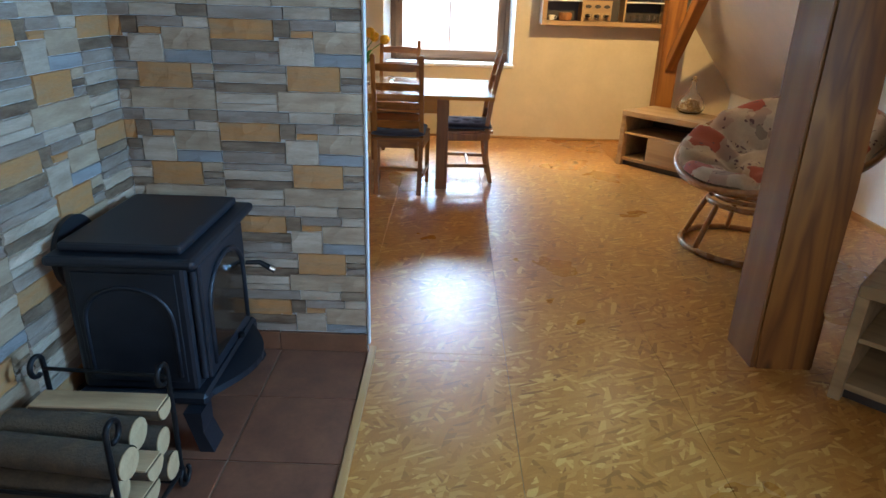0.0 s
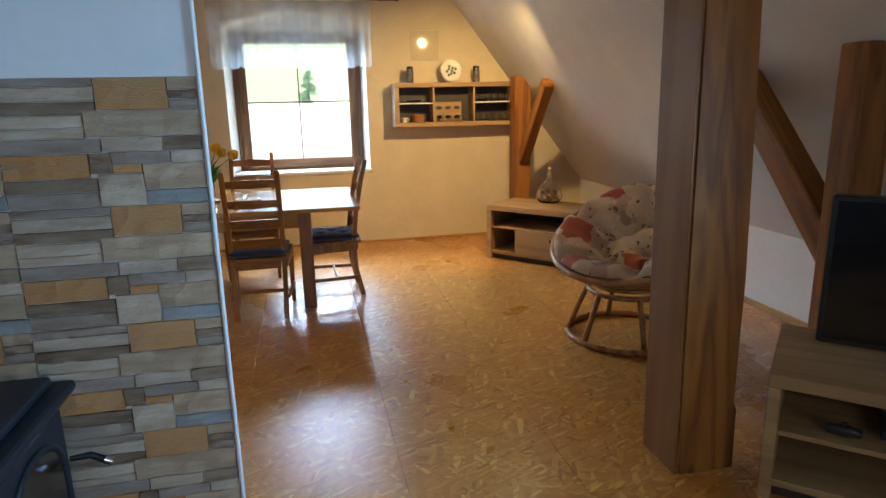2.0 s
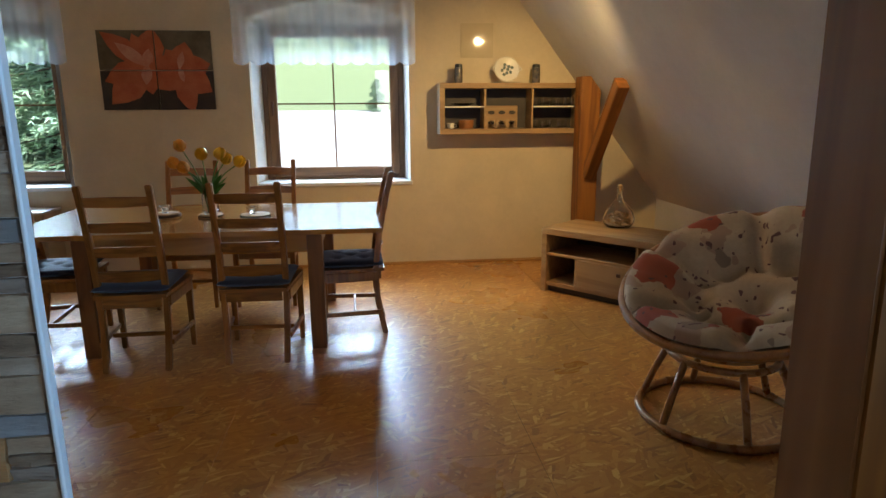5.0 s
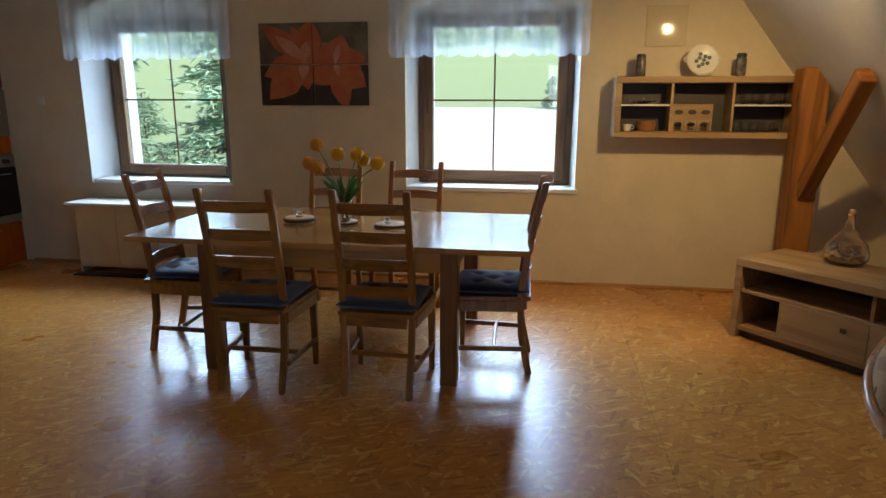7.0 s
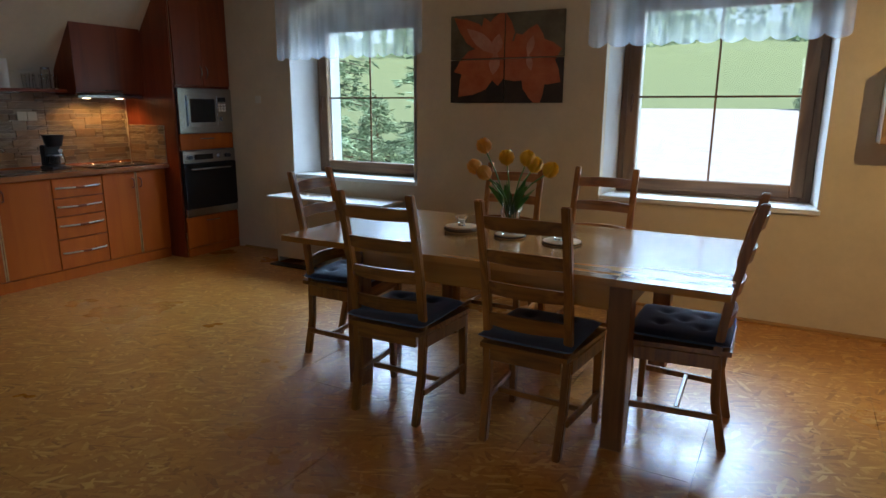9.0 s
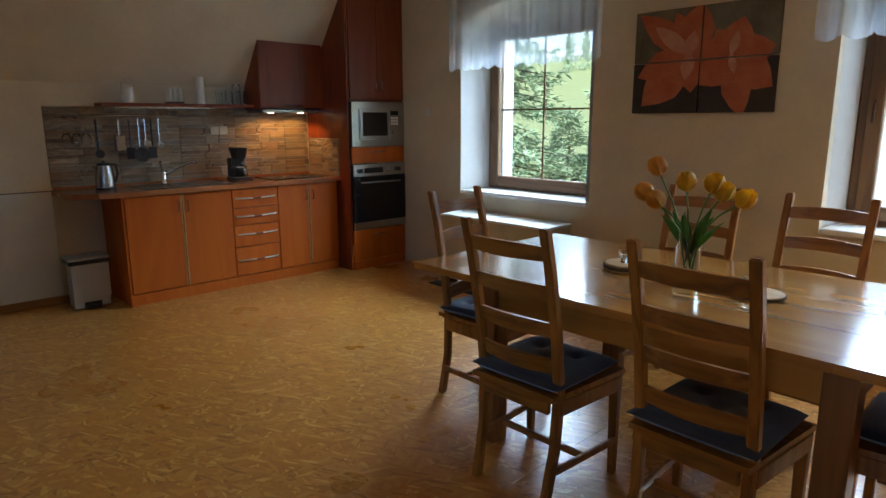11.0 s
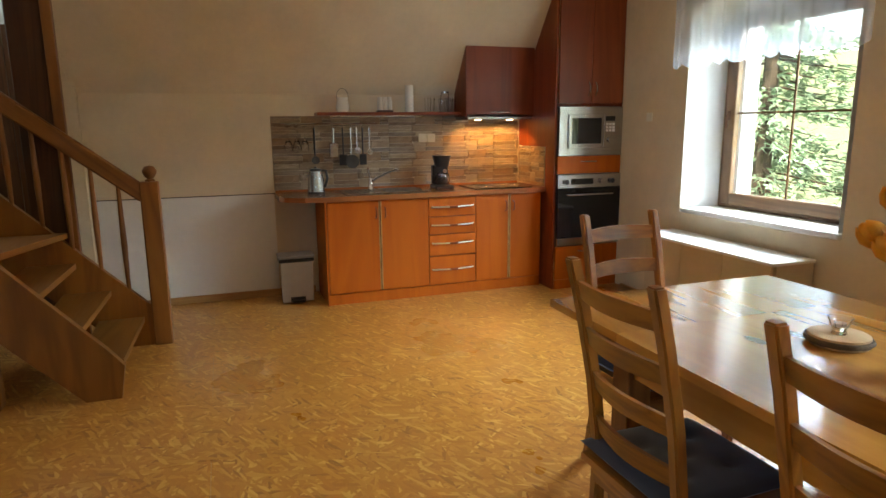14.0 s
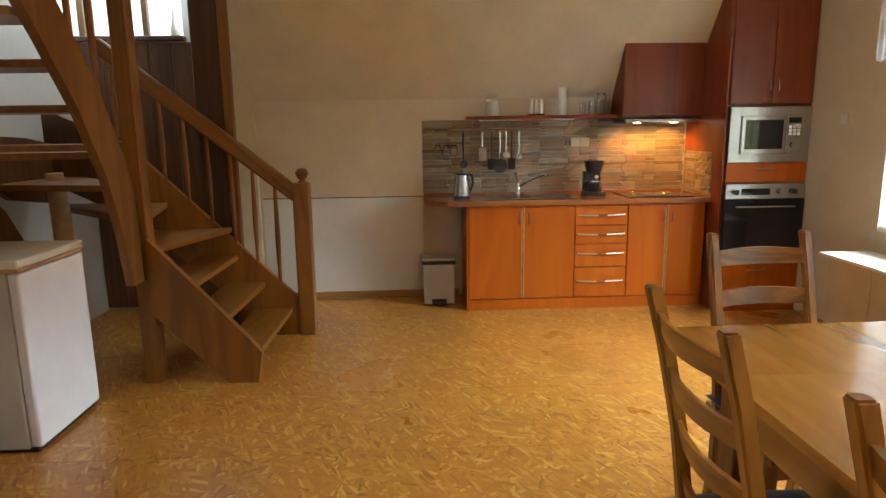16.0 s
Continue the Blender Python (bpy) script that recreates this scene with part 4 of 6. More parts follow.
def oak_piece(t, name, *a):
    return part(name, box(*a), OAK, t)


BENCH = pose(1.672, 6.0, 0, 0, 0, -49.5)
t = tv_bench("tv_bench", "washed-oak low bench with open slots and flap doors in the corner", BENCH, 1.60, .52, .515, "")
part("shelf_board", box(.047, 1.553, .012, .49, .300, .318, .001), OAK, t)
part("divider", box(.79, .81, .012, .49, .319, .463, .001), OAK, t)
part("divider", box(.30, .32, .014, .49, .082, .299, .001), OAK, t)
for a, c in ((.322, .80), (.803, 1.30)):
    dr = part("flap_door", box(a, c, .004, .022, .084, .298, .002), OAK, t)
    part("door_knob", box((a + c) / 2 + .1, (a + c) / 2 + .13, -.012, .003, .225, .25, .003), STAIR_DARK, dr)
# added dark sheet, the shade of the open slots put into its colour
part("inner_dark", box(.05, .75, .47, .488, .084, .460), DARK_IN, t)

b = thing("glass_decanter", "round clear glass bottle half-full of corks on the low bench", "bottle", pose(2.27, 5.93, .515))
b.scale = (1.22, 1.22, 1.22)
part("bottle", lathe([(.0, .002), (.075, .004), (.098, .03), (.10, .06), (.085, .105), (.05, .145), (.022, .175), (.017, .24), (.023, .245), (.021, .25), (.014, .24), (.018, .18), (.046, .142), (.08, .1), (.095, .06), (.092, .03), (.07, .01), (0, .008)], 28), GLASS, b, smooth=50)
part("stopper", lathe([(0, .235), (.013, .236), (.016, .27), (0, .275)], 12), LOG, b, smooth=50)
rng = random.Random(2)
for k in range(34):
    a, r = rng.uniform(0, 6.28), rng.uniform(0, .068)
    z = .02 + .07 * (k / 34)
    o = part("cork", tube([(-.016, 0, 0), (.016, 0, 0)], .010, 8), LOG, b)
    o.matrix_local = pose(r * math.cos(a), r * math.sin(a), z + .004, rng.uniform(-40, 40), rng.uniform(-40, 40), rng.uniform(0, 180))


def timber(name, label, x0, x1, y0, y1, z0, z1, m=None):
    t = thing(name, label, "post", pose((x0 + x1) / 2, (y0 + y1) / 2, z0), "roof timbers")
    w, d = (x1 - x0) / 2, (y1 - y0) / 2
    part("post_body", box(-w, w, -d, d, 0, z1 - z0, 0.010, segs=2), m or TIMBER, t)
    return t


# the posts that carry the roof, with their braces
timber("corner_post", "old brown timber post behind the low bench", 2.145, 2.32, 6.58, 6.75, 0, 1.70)
t = thing("brace", "slanting old timber brace from the post to the roof slope", "brace", None, "roof braces")
beam((2.24, 6.60, .86), (2.235, 5.92, 1.62), .095, .12, material=TIMBER, name="brace_body", parent=t)
timber("side_post", "old brown timber post behind the television", 2.165, 2.33, 2.49, 2.62, 0, 1.675)
t = thing("brace", "slanting old timber brace from the post to the roof slope", "brace", None, "roof braces")
beam((2.25, 2.56, .77), (2.25, 3.32, 1.58), .13, .135, material=TIMBER, name="brace_body", parent=t)
t = thing("main_post", "thick varnished timber post with a knotty face in mid-room", "post", None, "roof timbers")
b = bmesh.new()
rings = []
for z, xa, xb in ((0, 1.404, 1.66), (.25, 1.40, 1.655), (.28, 1.40, 1.64), (.8, 1.394, 1.632), (1.5, 1.386, 1.605), (2.0, 1.38, 1.585), (2.745, 1.372, 1.56)):
    rings.append([b.verts.new(p) for p in ((xa, 2.375, z), (xb, 2.375, z), (xb, 2.60, z), (xa, 2.60, z))])
for r0, r1 in zip(rings, rings[1:]):
    for k in range(4):
        b.faces.new((r0[k], r0[(k + 1) % 4], r1[(k + 1) % 4], r1[k]))
b.faces.new(rings[0])
b.faces.new(rings[-1])
bmesh.ops.bevel(b, geom=[e for e in b.edges if abs(e.verts[0].co.z - e.verts[1].co.z) > .02], offset=.012, segments=2, affect="EDGES")
part("post_body", b, TIMBER, t, smooth=45)
b = bmesh.new()
rings = []
for z, xa in ((0, 1.391), (2.74, 1.359)):
    rings.append([b.verts.new(p) for p in ((xa, 2.385, z), (xa + .0105, 2.385, z), (xa + .0105, 2.62, z), (xa, 2.62, z))])
for k in range(4):
    b.faces.new((rings[0][k], rings[0][(k + 1) % 4], rings[1][(k + 1) % 4], rings[1][k]))
b.faces.new(rings[0])
b.faces.new(rings[1])
# the grey of daylight on the post's west face is put into this colour
part("casing_board", b, TIMBER_DAYLIT, t, "smooth facing board, its grey taken from daylight on the post")
part("foot_trim", box(1.392, 1.406, 2.38, 2.62, 0, .02, .002), TIMBER_DAYLIT, t)

# television and its stand
STAND = pose(1.61, 2.18, 0, 0, 0, -44)
t = tv_bench("tv_bench", "washed-oak television bench with open shelves beside the thick post", STAND, 1.25, .60, .50, "")
part("shelf_board", box(.047, .62, .012, .57, .265, .285, .001), OAK, t)
part("divider", box(.62, .64, .012, .57, .082, .448, .001), OAK, t)
part("flap_door", box(.642, 1.20, .004, .022, .084, .446, .002), OAK, t)
t = thing("television", "black flat television on the oak bench", "television", STAND @ pose(.13, .32, .50))
part("screen_case", box(.0, .92, -.03, .03, .05, .62, .008), BLACK, t)
part("screen", box(.02, .90, -.034, -.0305, .07, .60), BLACK_GLASS, t)
part("foot", box(.3, .62, -.11, .11, .0, .018, .006), BLACK, t)
part("neck", box(.42, .5, -.02, .02, .018, .06, .004), BLACK, t)
t = thing("set_top_box", "small black receiver box on the bench shelf", "receiver", STAND @ pose(.36, .10, .285))
part("case", box(0, .22, 0, .16, .004, .045, .004), BLACK, t)
for k in range(3):
    part("button", box(.03 + k * .03, .045 + k * .03, -.003, -.0002, .018, .03, .001), STEEL, t)
t = thing("game_pad", "small black and silver controller on the bench shelf", "controller", STAND @ pose(.20, .08, .285))
part("case", tube([(.0, 0, .02), (.05, -.015, .03), (.10, 0, .02)], [.016, .024, .016], 10), BLACK, t, smooth=60)
part("button", lathe([(0, .05), (.011, .051), (.011, .055), (0, .057)], 10, (.05, -.01, 0)), STEEL, t)


# ---- papasan chair ----
def papasan():
    t = thing("papasan_chair", "round rattan papasan chair on a ring base beside the roof slope", "armchair", pose(1.95, 3.83, 0))
    part("base_ring", tube(ring_points(.36, 40, .02), .019, 10, True), RATTAN, t, smooth=180)
    part("upper_ring", tube(ring_points(.235, 32, .31), .017, 10, True), RATTAN, t, smooth=180)
    part("upper_ring", tube(ring_points(.20, 32, .345), .015, 10, True), RATTAN, t, smooth=180)
    for k in range(6):
        a = radians(60 * k + 20)
        part("strut", tube([(.355 * math.cos(a), .355 * math.sin(a), .02), (.30 * math.cos(a), .30 * math.sin(a), .17), (.24 * math.cos(a), .24 * math.sin(a), .31)], .017, 10), RATTAN, t, smooth=180)
    # the bowl leans so that it opens to the room
    R, D = .56, .30
    lean = pose(.05, -.08, .70) @ pose(0, 0, 0, 0, 0, 203) @ pose(0, 0, 0, 0, 23, 0) @ pose(0, 0, -D)
    def on(r, a):
        s = r / R
        return (r * math.cos(a), r * math.sin(a), D * (s ** 2.0))
    def ring(r, rad, lift=0):
        return tube([(p[0], p[1], D * (r / R) ** 2 + lift) for p in ring_points(r, 48)], rad, 10, True)
    part_rim = part("rim", ring(R, .021), RATTAN, t, smooth=180)
    part_rim.matrix_local = lean
    for r in (.46, .34, .22):
        o = part("hoop", ring(r, .011), RATTAN, t, smooth=180)
        o.matrix_local = lean
    for k in range(16):
        a = 2 * math.pi * k / 16
        o = part("rib", tube([on(r, a) for r in (.14, .25, .36, .46, .555)], .009, 8), RATTAN, t, smooth=180)
        o.matrix_local = lean
    c = thing("papasan_cushion", "thick round floral cushion with rusty patches in the papasan chair", "cushion", pose(1.95, 3.83, 0) @ lean)
    n, mrow = 96, 26
    b = bmesh.new()
    tops, lows = [], []
    tuft = [(0, 0)] + [(.27 * math.cos(radians(60 * q)), .27 * math.sin(radians(60 * q))) for q in range(6)]
    def hgt(x, y, top):
        r = math.hypot(x, y)
        base = D * (min(r, R) / R) ** 2 + .012
        if not top:
            return base
        edge = max(0, 1 - (r / .55) ** 8) ** .5
        z = .16 * edge
        for a_, c_ in tuft:
            z -= .10 * edge * math.exp(-((x - a_) ** 2 + (y - c_) ** 2) / .005)
        ang = math.atan2(y, x)
        z -= .10 * edge * min(1, r / .25) * max(0, math.cos((ang * 6 + math.pi) / 2) ** 2) ** 14 if r > .2 else 0
        z -= .04 * edge * math.exp(-((r - .27) / .05) ** 2)
        z += .008 * math.sin(x * 31 + 2 * math.sin(y * 17)) * edge
        return base + z
    for top, store in ((True, tops), (False, lows)):
        for j in range(mrow + 1):
            r = .548 * j / mrow
            store.append([b.verts.new((r * math.cos(2 * math.pi * i / n), r * math.sin(2 * math.pi * i / n), hgt(r * math.cos(2 * math.pi * i / n), r * math.sin(2 * math.pi * i / n), top))) for i in range(n)])
    for store in (tops, lows):
        for r0, r1 in zip(store, store[1:]):
            for i in range(n):
                b.faces.new((r0[i], r0[(i + 1) % n], r1[(i + 1) % n], r1[i]))
    bmesh.ops.remove_doubles(b, verts=b.verts, dist=.0008)
    part("cushion_cover", b, FLORAL, c, smooth=180)
    for a_, c_ in tuft:
        part("button", lathe([(0, 0), (.012, .002), (.012, .008), (0, .012)], 10, (a_, c_, hgt(a_, c_, True) - .002)), FLORAL, c, smooth=60)


def floral():
    """Cream cloth printed with rusty leaves, grey-green blooms and small dark spots."""
    m = mat("floral_cloth", (0.60, 0.44, 0.27), 0.9, vary=0.10, scale=6, bump=0.3)
    nt = m.node_tree
    L = nt.links.new
    b = nt.nodes["Principled BSDF"]
    cur = b.inputs["Base Color"].links[0].from_socket
    tc = N(nt, "TexCoord")
    wn = N(nt, "TexNoise", Scale=9.0, Detail=2.0)
    L(tc.outputs["Object"], wn.inputs[0])
    wm = N(nt, "Mix")
    wm.data_type, wm.blend_type = "RGBA", "LINEAR_LIGHT"
    wm.inputs[0].default_value = 0.10
    L(tc.outputs["Object"], wm.inputs[6])
    L(wn.outputs["Color"], wm.inputs[7])
    for sc, lim, share, col in ((5.5, 0.42, 0.50, (0.42, 0.27, 0.17)), (4.2, 0.44, 0.60, (0.36, 0.085, 0.04)), (6.5, 0.36, 0.84, (0.30, 0.21, 0.13)), (26.0, 0.36, 0.82, (0.16, 0.08, 0.06))):
        v = N(nt, "TexVoronoi", Scale=sc)
        L(wm.outputs[2], v.inputs[0])
        a = N(nt, "Math")
        a.operation = "LESS_THAN"
        a.inputs[1].default_value = lim
        L(v.outputs["Distance"], a.inputs[0])
        sp = N(nt, "SeparateColor")
        L(v.outputs["Color"], sp.inputs[0])
        g_ = N(nt, "Math")
        g_.operation = "GREATER_THAN"
        g_.inputs[1].default_value = share
        L(sp.outputs[0], g_.inputs[0])
        mu = N(nt, "Math")
        mu.operation = "MULTIPLY"
        L(a.outputs[0], mu.inputs[0])
        L(g_.outputs[0], mu.inputs[1])
        mx = N(nt, "Mix")
        mx.data_type = "RGBA"
        L(mu.outputs[0], mx.inputs[0])
        L(cur, mx.inputs[6])
        mx.inputs[7].default_value = (*col, 1)
        cur = mx.outputs[2]
    L(cur, b.inputs["Base Color"])
    return m


FLORAL = floral()
papasan()


# ---- stove corner ----
def stove():
    t = thing("wood_stove", "dark blue-black cast-iron wood stove with an arched glass door", "stove", pose(-.93, 2.04, 0))
    # its door looks along +x
    xb, xf, yl, yr = -.20, .185, -.255, .27
    part("body", box(xb, xf, yl, yr, .20, .655, .015, segs=2), IRON, t)
    part("top_plate", box(xb - .03, xf + .05, yl - .04, yr + .04, .656, .69, .014, segs=2), IRON, t)
    part("raised_lid", box(xb + .0, xf + .0, yl + .0, yr + .0, .691, .722, .012, segs=2), IRON, t)
    part("base_plate", box(xb - .02, xf + .03, yl - .02, yr + .02, .155, .199, .012), IRON, t)
    b = bmesh.new()
    pl = [(xf + .03, yl + .03)] + [(xf + .03 + .10 * math.sin(math.pi * k / 10), yl + .03 + (yr - yl - .06) * k / 10) for k in range(11)] + [(xf + .03, yr - .03)]
    part("ash_lip", prism(pl[1:-1], "z", .165, .19), IRON, t)
    for y in (yl - .01, yr - .04):
        for x in (xb, xf - .03):
            s = 1 if x > 0 else -1
            leg = [(x - .01, .156), (x + .05, .156), (x + .035 + s * .015, .08), (x + .045 + s * .035, 0), (x - .005 + s * .035, 0), (x + .0 + s * .01, .08)]
            part("leg", prism(leg, "y", y - (.05 if y < 0 else -.03), y + (.04 if y < 0 else .08)), IRON, t)
    # side panel with an arch
    def arch_line(c0, c1, z0, z1, plane, fixed, r):
        pts = []
        for k in range(17):
            a = math.pi * k / 16
            u = (c0 + c1) / 2 - (c1 - c0) / 2 * math.cos(a)
            z = z0 + (z1 - z0) * (math.sin(a) ** .7)
            pts.append((u, fixed, z) if plane == "y" else (fixed, u, z))
        lo = (c0, fixed, .26) if plane == "y" else (fixed, c0, .26)
        hi = (c1, fixed, .26) if plane == "y" else (fixed, c1, .26)
        return tube([lo] + pts + [hi], r, 8)
    part("side_arch", arch_line(xb + .05, xf - .05, .42, .58, "y", yl - .004, .008), IRON, t, smooth=180)
    part("side_panel", box(xb + .03, xf - .03, yl - .006, yl - .001, .24, .63, .002), IRON, t)
    d = part("door", box(xf + .001, xf + .028, yl + .05, yr - .05, .22, .64, .008, segs=2), IRON, t)
    part("door_arch", arch_line(yl + .09, yr - .09, .42, .60, "x", xf + .03, .010), IRON, d, smooth=180)
    pts = [(yl + .10, .27)] + [((yl + yr) / 2 - (yr - yl - .2) / 2 * math.cos(math.pi * k / 14), .43 + .155 * math.sin(math.pi * k / 14) ** .7) for k in range(15)] + [(yr - .10, .27)]
    part("door_glass", prism(pts, "x", xf + .0285, xf + .0315), SOOT_GLASS, d)
    part("door_handle", tube([(xf + .02, yr - .03, .46), (xf + .07, yr - .01, .455), (xf + .12, yr + .0, .42)], [.008, .010, .013], 10), IRON_DARK, d, smooth=60)
    part("handle_tip", tube([(xf + .105, yr - .002, .43), (xf + .125, yr + .001, .417)], .0145, 10), CHROME, d, smooth=60)
    part("air_knob", lathe([(0, -.01), (.014, -.006), (.014, .006), (0, .01)], 12, (xf + .04, .07, .235)), IRON_DARK, t, smooth=60)
    part("hinge_post", tube([(xf + .012, yl + .03, .24), (xf + .012, yl + .03, .63)], .012, 10), IRON, t, smooth=60)
    part("flue_collar", tube([(xb - .028, -.10, .63), (xb - .044, -.10, .63)], .125, 28), BLACK, t, smooth=40)
    part("flue_pipe", tube([(xb - .03, -.06, .56), (xb + .01, -.06, .56)], .075, 24), BLACK, t, smooth=40)
    return t


stove()


def log(m, r, ln, split, seed, group="firewood"):
    rng = random.Random(seed)
    t = thing("firewood_log", "split birch log with pale wood and grey bark on the rack" if split else "round birch log with grey bark on the rack", "firewood", m, group)
    b = bmesh.new()
    n = 16
    rings = []
    for i in range(7):
        x = ln * i / 6
        ring_ = []
        for k in range(n):
            a = 2 * math.pi * k / n
            rr = r * (1 + .05 * math.sin(a * 3 + seed) + rng.uniform(-.02, .02))
            y, z = rr * math.cos(a), rr * math.sin(a)
            if split:
                z = min(z, r * .15)
            ring_.append(b.verts.new((x, y, z)))
        rings.append(ring_)
    for a, c in zip(rings, rings[1:]):
        for k in range(n):
            b.faces.new((a[k], a[(k + 1) % n], c[(k + 1) % n], c[k]))
    part("bark", b, BARK, t, smooth=50)
    for x0, x1 in ((-.003, .0), (ln, ln + .003)):
        pts = [(r * .95 * math.cos(2 * math.pi * k / n), min(r * .95 * math.sin(2 * math.pi * k / n), r * .15 if split else 9)) for k in range(n)]
        part("cut_face", prism(pts, "x", x0, x1), LOG, t)
    if split:
        part("split_face", box(.003, ln - .003, -.93 * r, .93 * r, r * .15 + .0005, r * .15 + .006, .001), LOG, t)
    return t


RACK = pose(-1.11, 1.43, 0, 0, 0, -3)
t = thing("firewood_rack", "black wrought-iron firewood rack with scrolled ends before the stove", "log rack", RACK)
for x in (.0, .37):
    for s in (-1, 1):
        curl = [(x, s * (.155 - .028 + .028 * math.cos(a)), .43 + .028 * math.sin(a) * 1.1) for a in np.linspace(0, math.pi * 1.6, 12)]
        part("end_frame", tube([(x, s * .165, .02), (x, s * .15, .09), (x, s * .155, .25), (x, s * .155, .40)] + curl[1:], .008, 8), IRON_DARK, t, smooth=180)
        part("scroll_foot", tube([(x, s * (.165 + .03 * math.cos(a)), .037 + .03 * math.sin(a)) for a in np.linspace(math.pi * .5, math.pi * 2.2, 12)], .007, 8), IRON_DARK, t, smooth=180)
    part("cross_bar", tube([(x, -.15, .07), (x, .15, .07)], .007, 8), IRON_DARK, t)
part("rail", tube([(0, .15, .41), (.37, .15, .41)], .006, 8), IRON_DARK, t)
part("rail", tube([(0, -.155, .24), (.37, -.155, .24)], .006, 8), IRON_DARK, t)
for y in (-.1, .1):
    part("rail", tube([(0, y, .07), (.37, y, .07)], .007, 8), IRON_DARK, t)
LOGS = ((-.02, -.09, .125, .045, False), (-.01, .0, .126, .047, True), (.0, .09, .124, .044, False), (-.03, -.085, .213, .046, False), (.01, .005, .216, .045, True),
        (-.02, .092, .21, .043, False), (.0, -.07, .30, .045, False), (-.04, .03, .298, .048, False), (.0, .095, .335, .042, True))
for k, (x, y, z, r, sp) in enumerate(LOGS):
    log(RACK @ pose(x, y, z, 0, 0, 3 * (k % 3 - 1)), r, .37, sp, k)


# ---- kitchen ----
KF, KW = -4.52, -5.04
KNOWN = set(scene.objects)


def shift_new(dx, dy):
    """Moves what was built since the last call: a group of things to its measured place."""
    for o in set(scene.objects) - KNOWN:
        if o.parent is None:
            o.location += Vector((dx, dy, 0))
    KNOWN.update(scene.objects)


t = thing("base_cabinet_row", "cherry-coloured kitchen base cabinets with two door pairs and a drawer stack", "kitchen cabinet", None)
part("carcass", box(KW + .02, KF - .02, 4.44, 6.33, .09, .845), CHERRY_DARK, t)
part("end_panel", box(KW + .02, KF - .0, 4.425, 4.439, .0, .845, .001), CHERRY, t)
part("plinth", box(KW + .05, KF - .012, 4.44, 6.33, .0, .088, .001), CHERRY, t)


def bar_handle(parent, y, z, vertical=False):
    ln = .085 if vertical else .185
    if vertical:
        part("handle", tube([(KF + .0, y, z - ln / 2), (KF + .028, y, z - ln * .35), (KF + .028, y, z + ln * .35), (KF, y, z + ln / 2)], .006, 8), CHERRY_DARK, parent, smooth=60)
    else:
        h = part("handle", tube([(KF + .0, y - ln, z + .004), (KF + .018, y - ln * .9, z + .004), (KF + .026, y, z), (KF + .018, y + ln * .9, z + .004), (KF, y + ln, z + .004)], .0065, 8), NICKEL, parent, "slim bright metal bow handle", smooth=60)
        part("grip", tube([(KF + .0255, y - .035, z), (KF + .028, y, z), (KF + .0255, y + .035, z)], .009, 8), CHERRY_DARK, h, "cherry wood grip", smooth=60)


for a, c, hy in ((4.445, 4.868, 4.835), (4.874, 5.28, 4.91), (5.71, 6.017, 5.985), (6.022, 6.325, 6.055)):
    d = part("door", box(KF - .018, KF, a, c, .095, .84, .002), CHERRY, t)
    bar_handle(d, hy, .74, True)
for y in (4.871, 6.0195):
    part("edge_strip", box(KF - .001, KF + .003, y - .012, y - .003, .10, .835), TRIM_Y, t)
    part("edge_strip", box(KF - .001, KF + .003, y + .003, y + .012, .10, .835), TRIM_Y, t)
for a, c, hz in ((.68, .84, .757), (.53, .675, .604), (.345, .525, .45), (.095, .34, .225)):
    d = part("drawer_front", box(KF - .018, KF, 5.287, 5.703, a + .002, c - .002, .002), CHERRY, t)
    bar_handle(d, 5.495, hz)
b = bmesh.new()
prism([(KW, 4.09), (-4.70, 4.10), (-4.60, 4.13), (-4.50, 4.28), (-4.485, 4.40), (-4.485, 6.35), (KW, 6.35)], "z", .847, .885, bm=b)
part("worktop", b, COUNTER, None)
wt = bpy.data.objects["worktop"]
tagged(wt, "cherry-coloured worktop with a cut corner overhanging the pedal bin", "worktop")
part("backsplash_trim", box(KW + .0, KW + .02, 4.10, 6.34, .886, .905, .002), COUNTER, wt)

t = thing("tall_cabinet", "tall dark cherry oven cabinet reaching the roof slope", "kitchen cabinet", None)
TF, TY_0, TY_1 = -4.33, 6.372, 7.0
sl = [(TF - .02, .0), (TF - .02, 2.52), (-4.435, 2.46), (-4.72, 2.09), (KW + .012, 1.66), (KW + .012, 0)]
part("side_panel", prism([(x, z) for x, z in sl], "y", TY_0 - .018, TY_0), CHERRY_DARK, t)
part("side_panel", prism([(x, z) for x, z in sl], "y", TY_1, TY_1 + .018), CHERRY_DARK, t)
part("filler_front", box(TF - .02, TF - .004, TY_0 + .002, TY_1 - .002, .0, .08), CHERRY, t)
for a, c in ((.085, .375), (1.008, 1.155)):
    d = part("drawer_front", box(TF - .018, TF, TY_0 + .002, TY_1 - .002, a, c, .002), CHERRY, t)
    part("handle", tube([(TF, 6.60, c - .045), (TF + .024, 6.62, c - .045), (TF + .024, 6.74, c - .045), (TF, 6.76, c - .045)], .005, 8), STEEL, d)
for a, c, hy in ((TY_0 + .002, 6.684, 6.655), (6.688, TY_1 - .002, 6.72)):
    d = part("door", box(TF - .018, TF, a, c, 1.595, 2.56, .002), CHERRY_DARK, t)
    part("handle", tube([(TF, hy, 1.66), (TF + .026, hy, 1.69), (TF + .026, hy, 1.74), (TF, hy, 1.77)], .006, 8), STEEL, d)
part("shelf_board", box(-4.9, TF - .02, TY_0 + .002, TY_1 - .002, 1.575, 1.593), CHERRY_DARK, t)
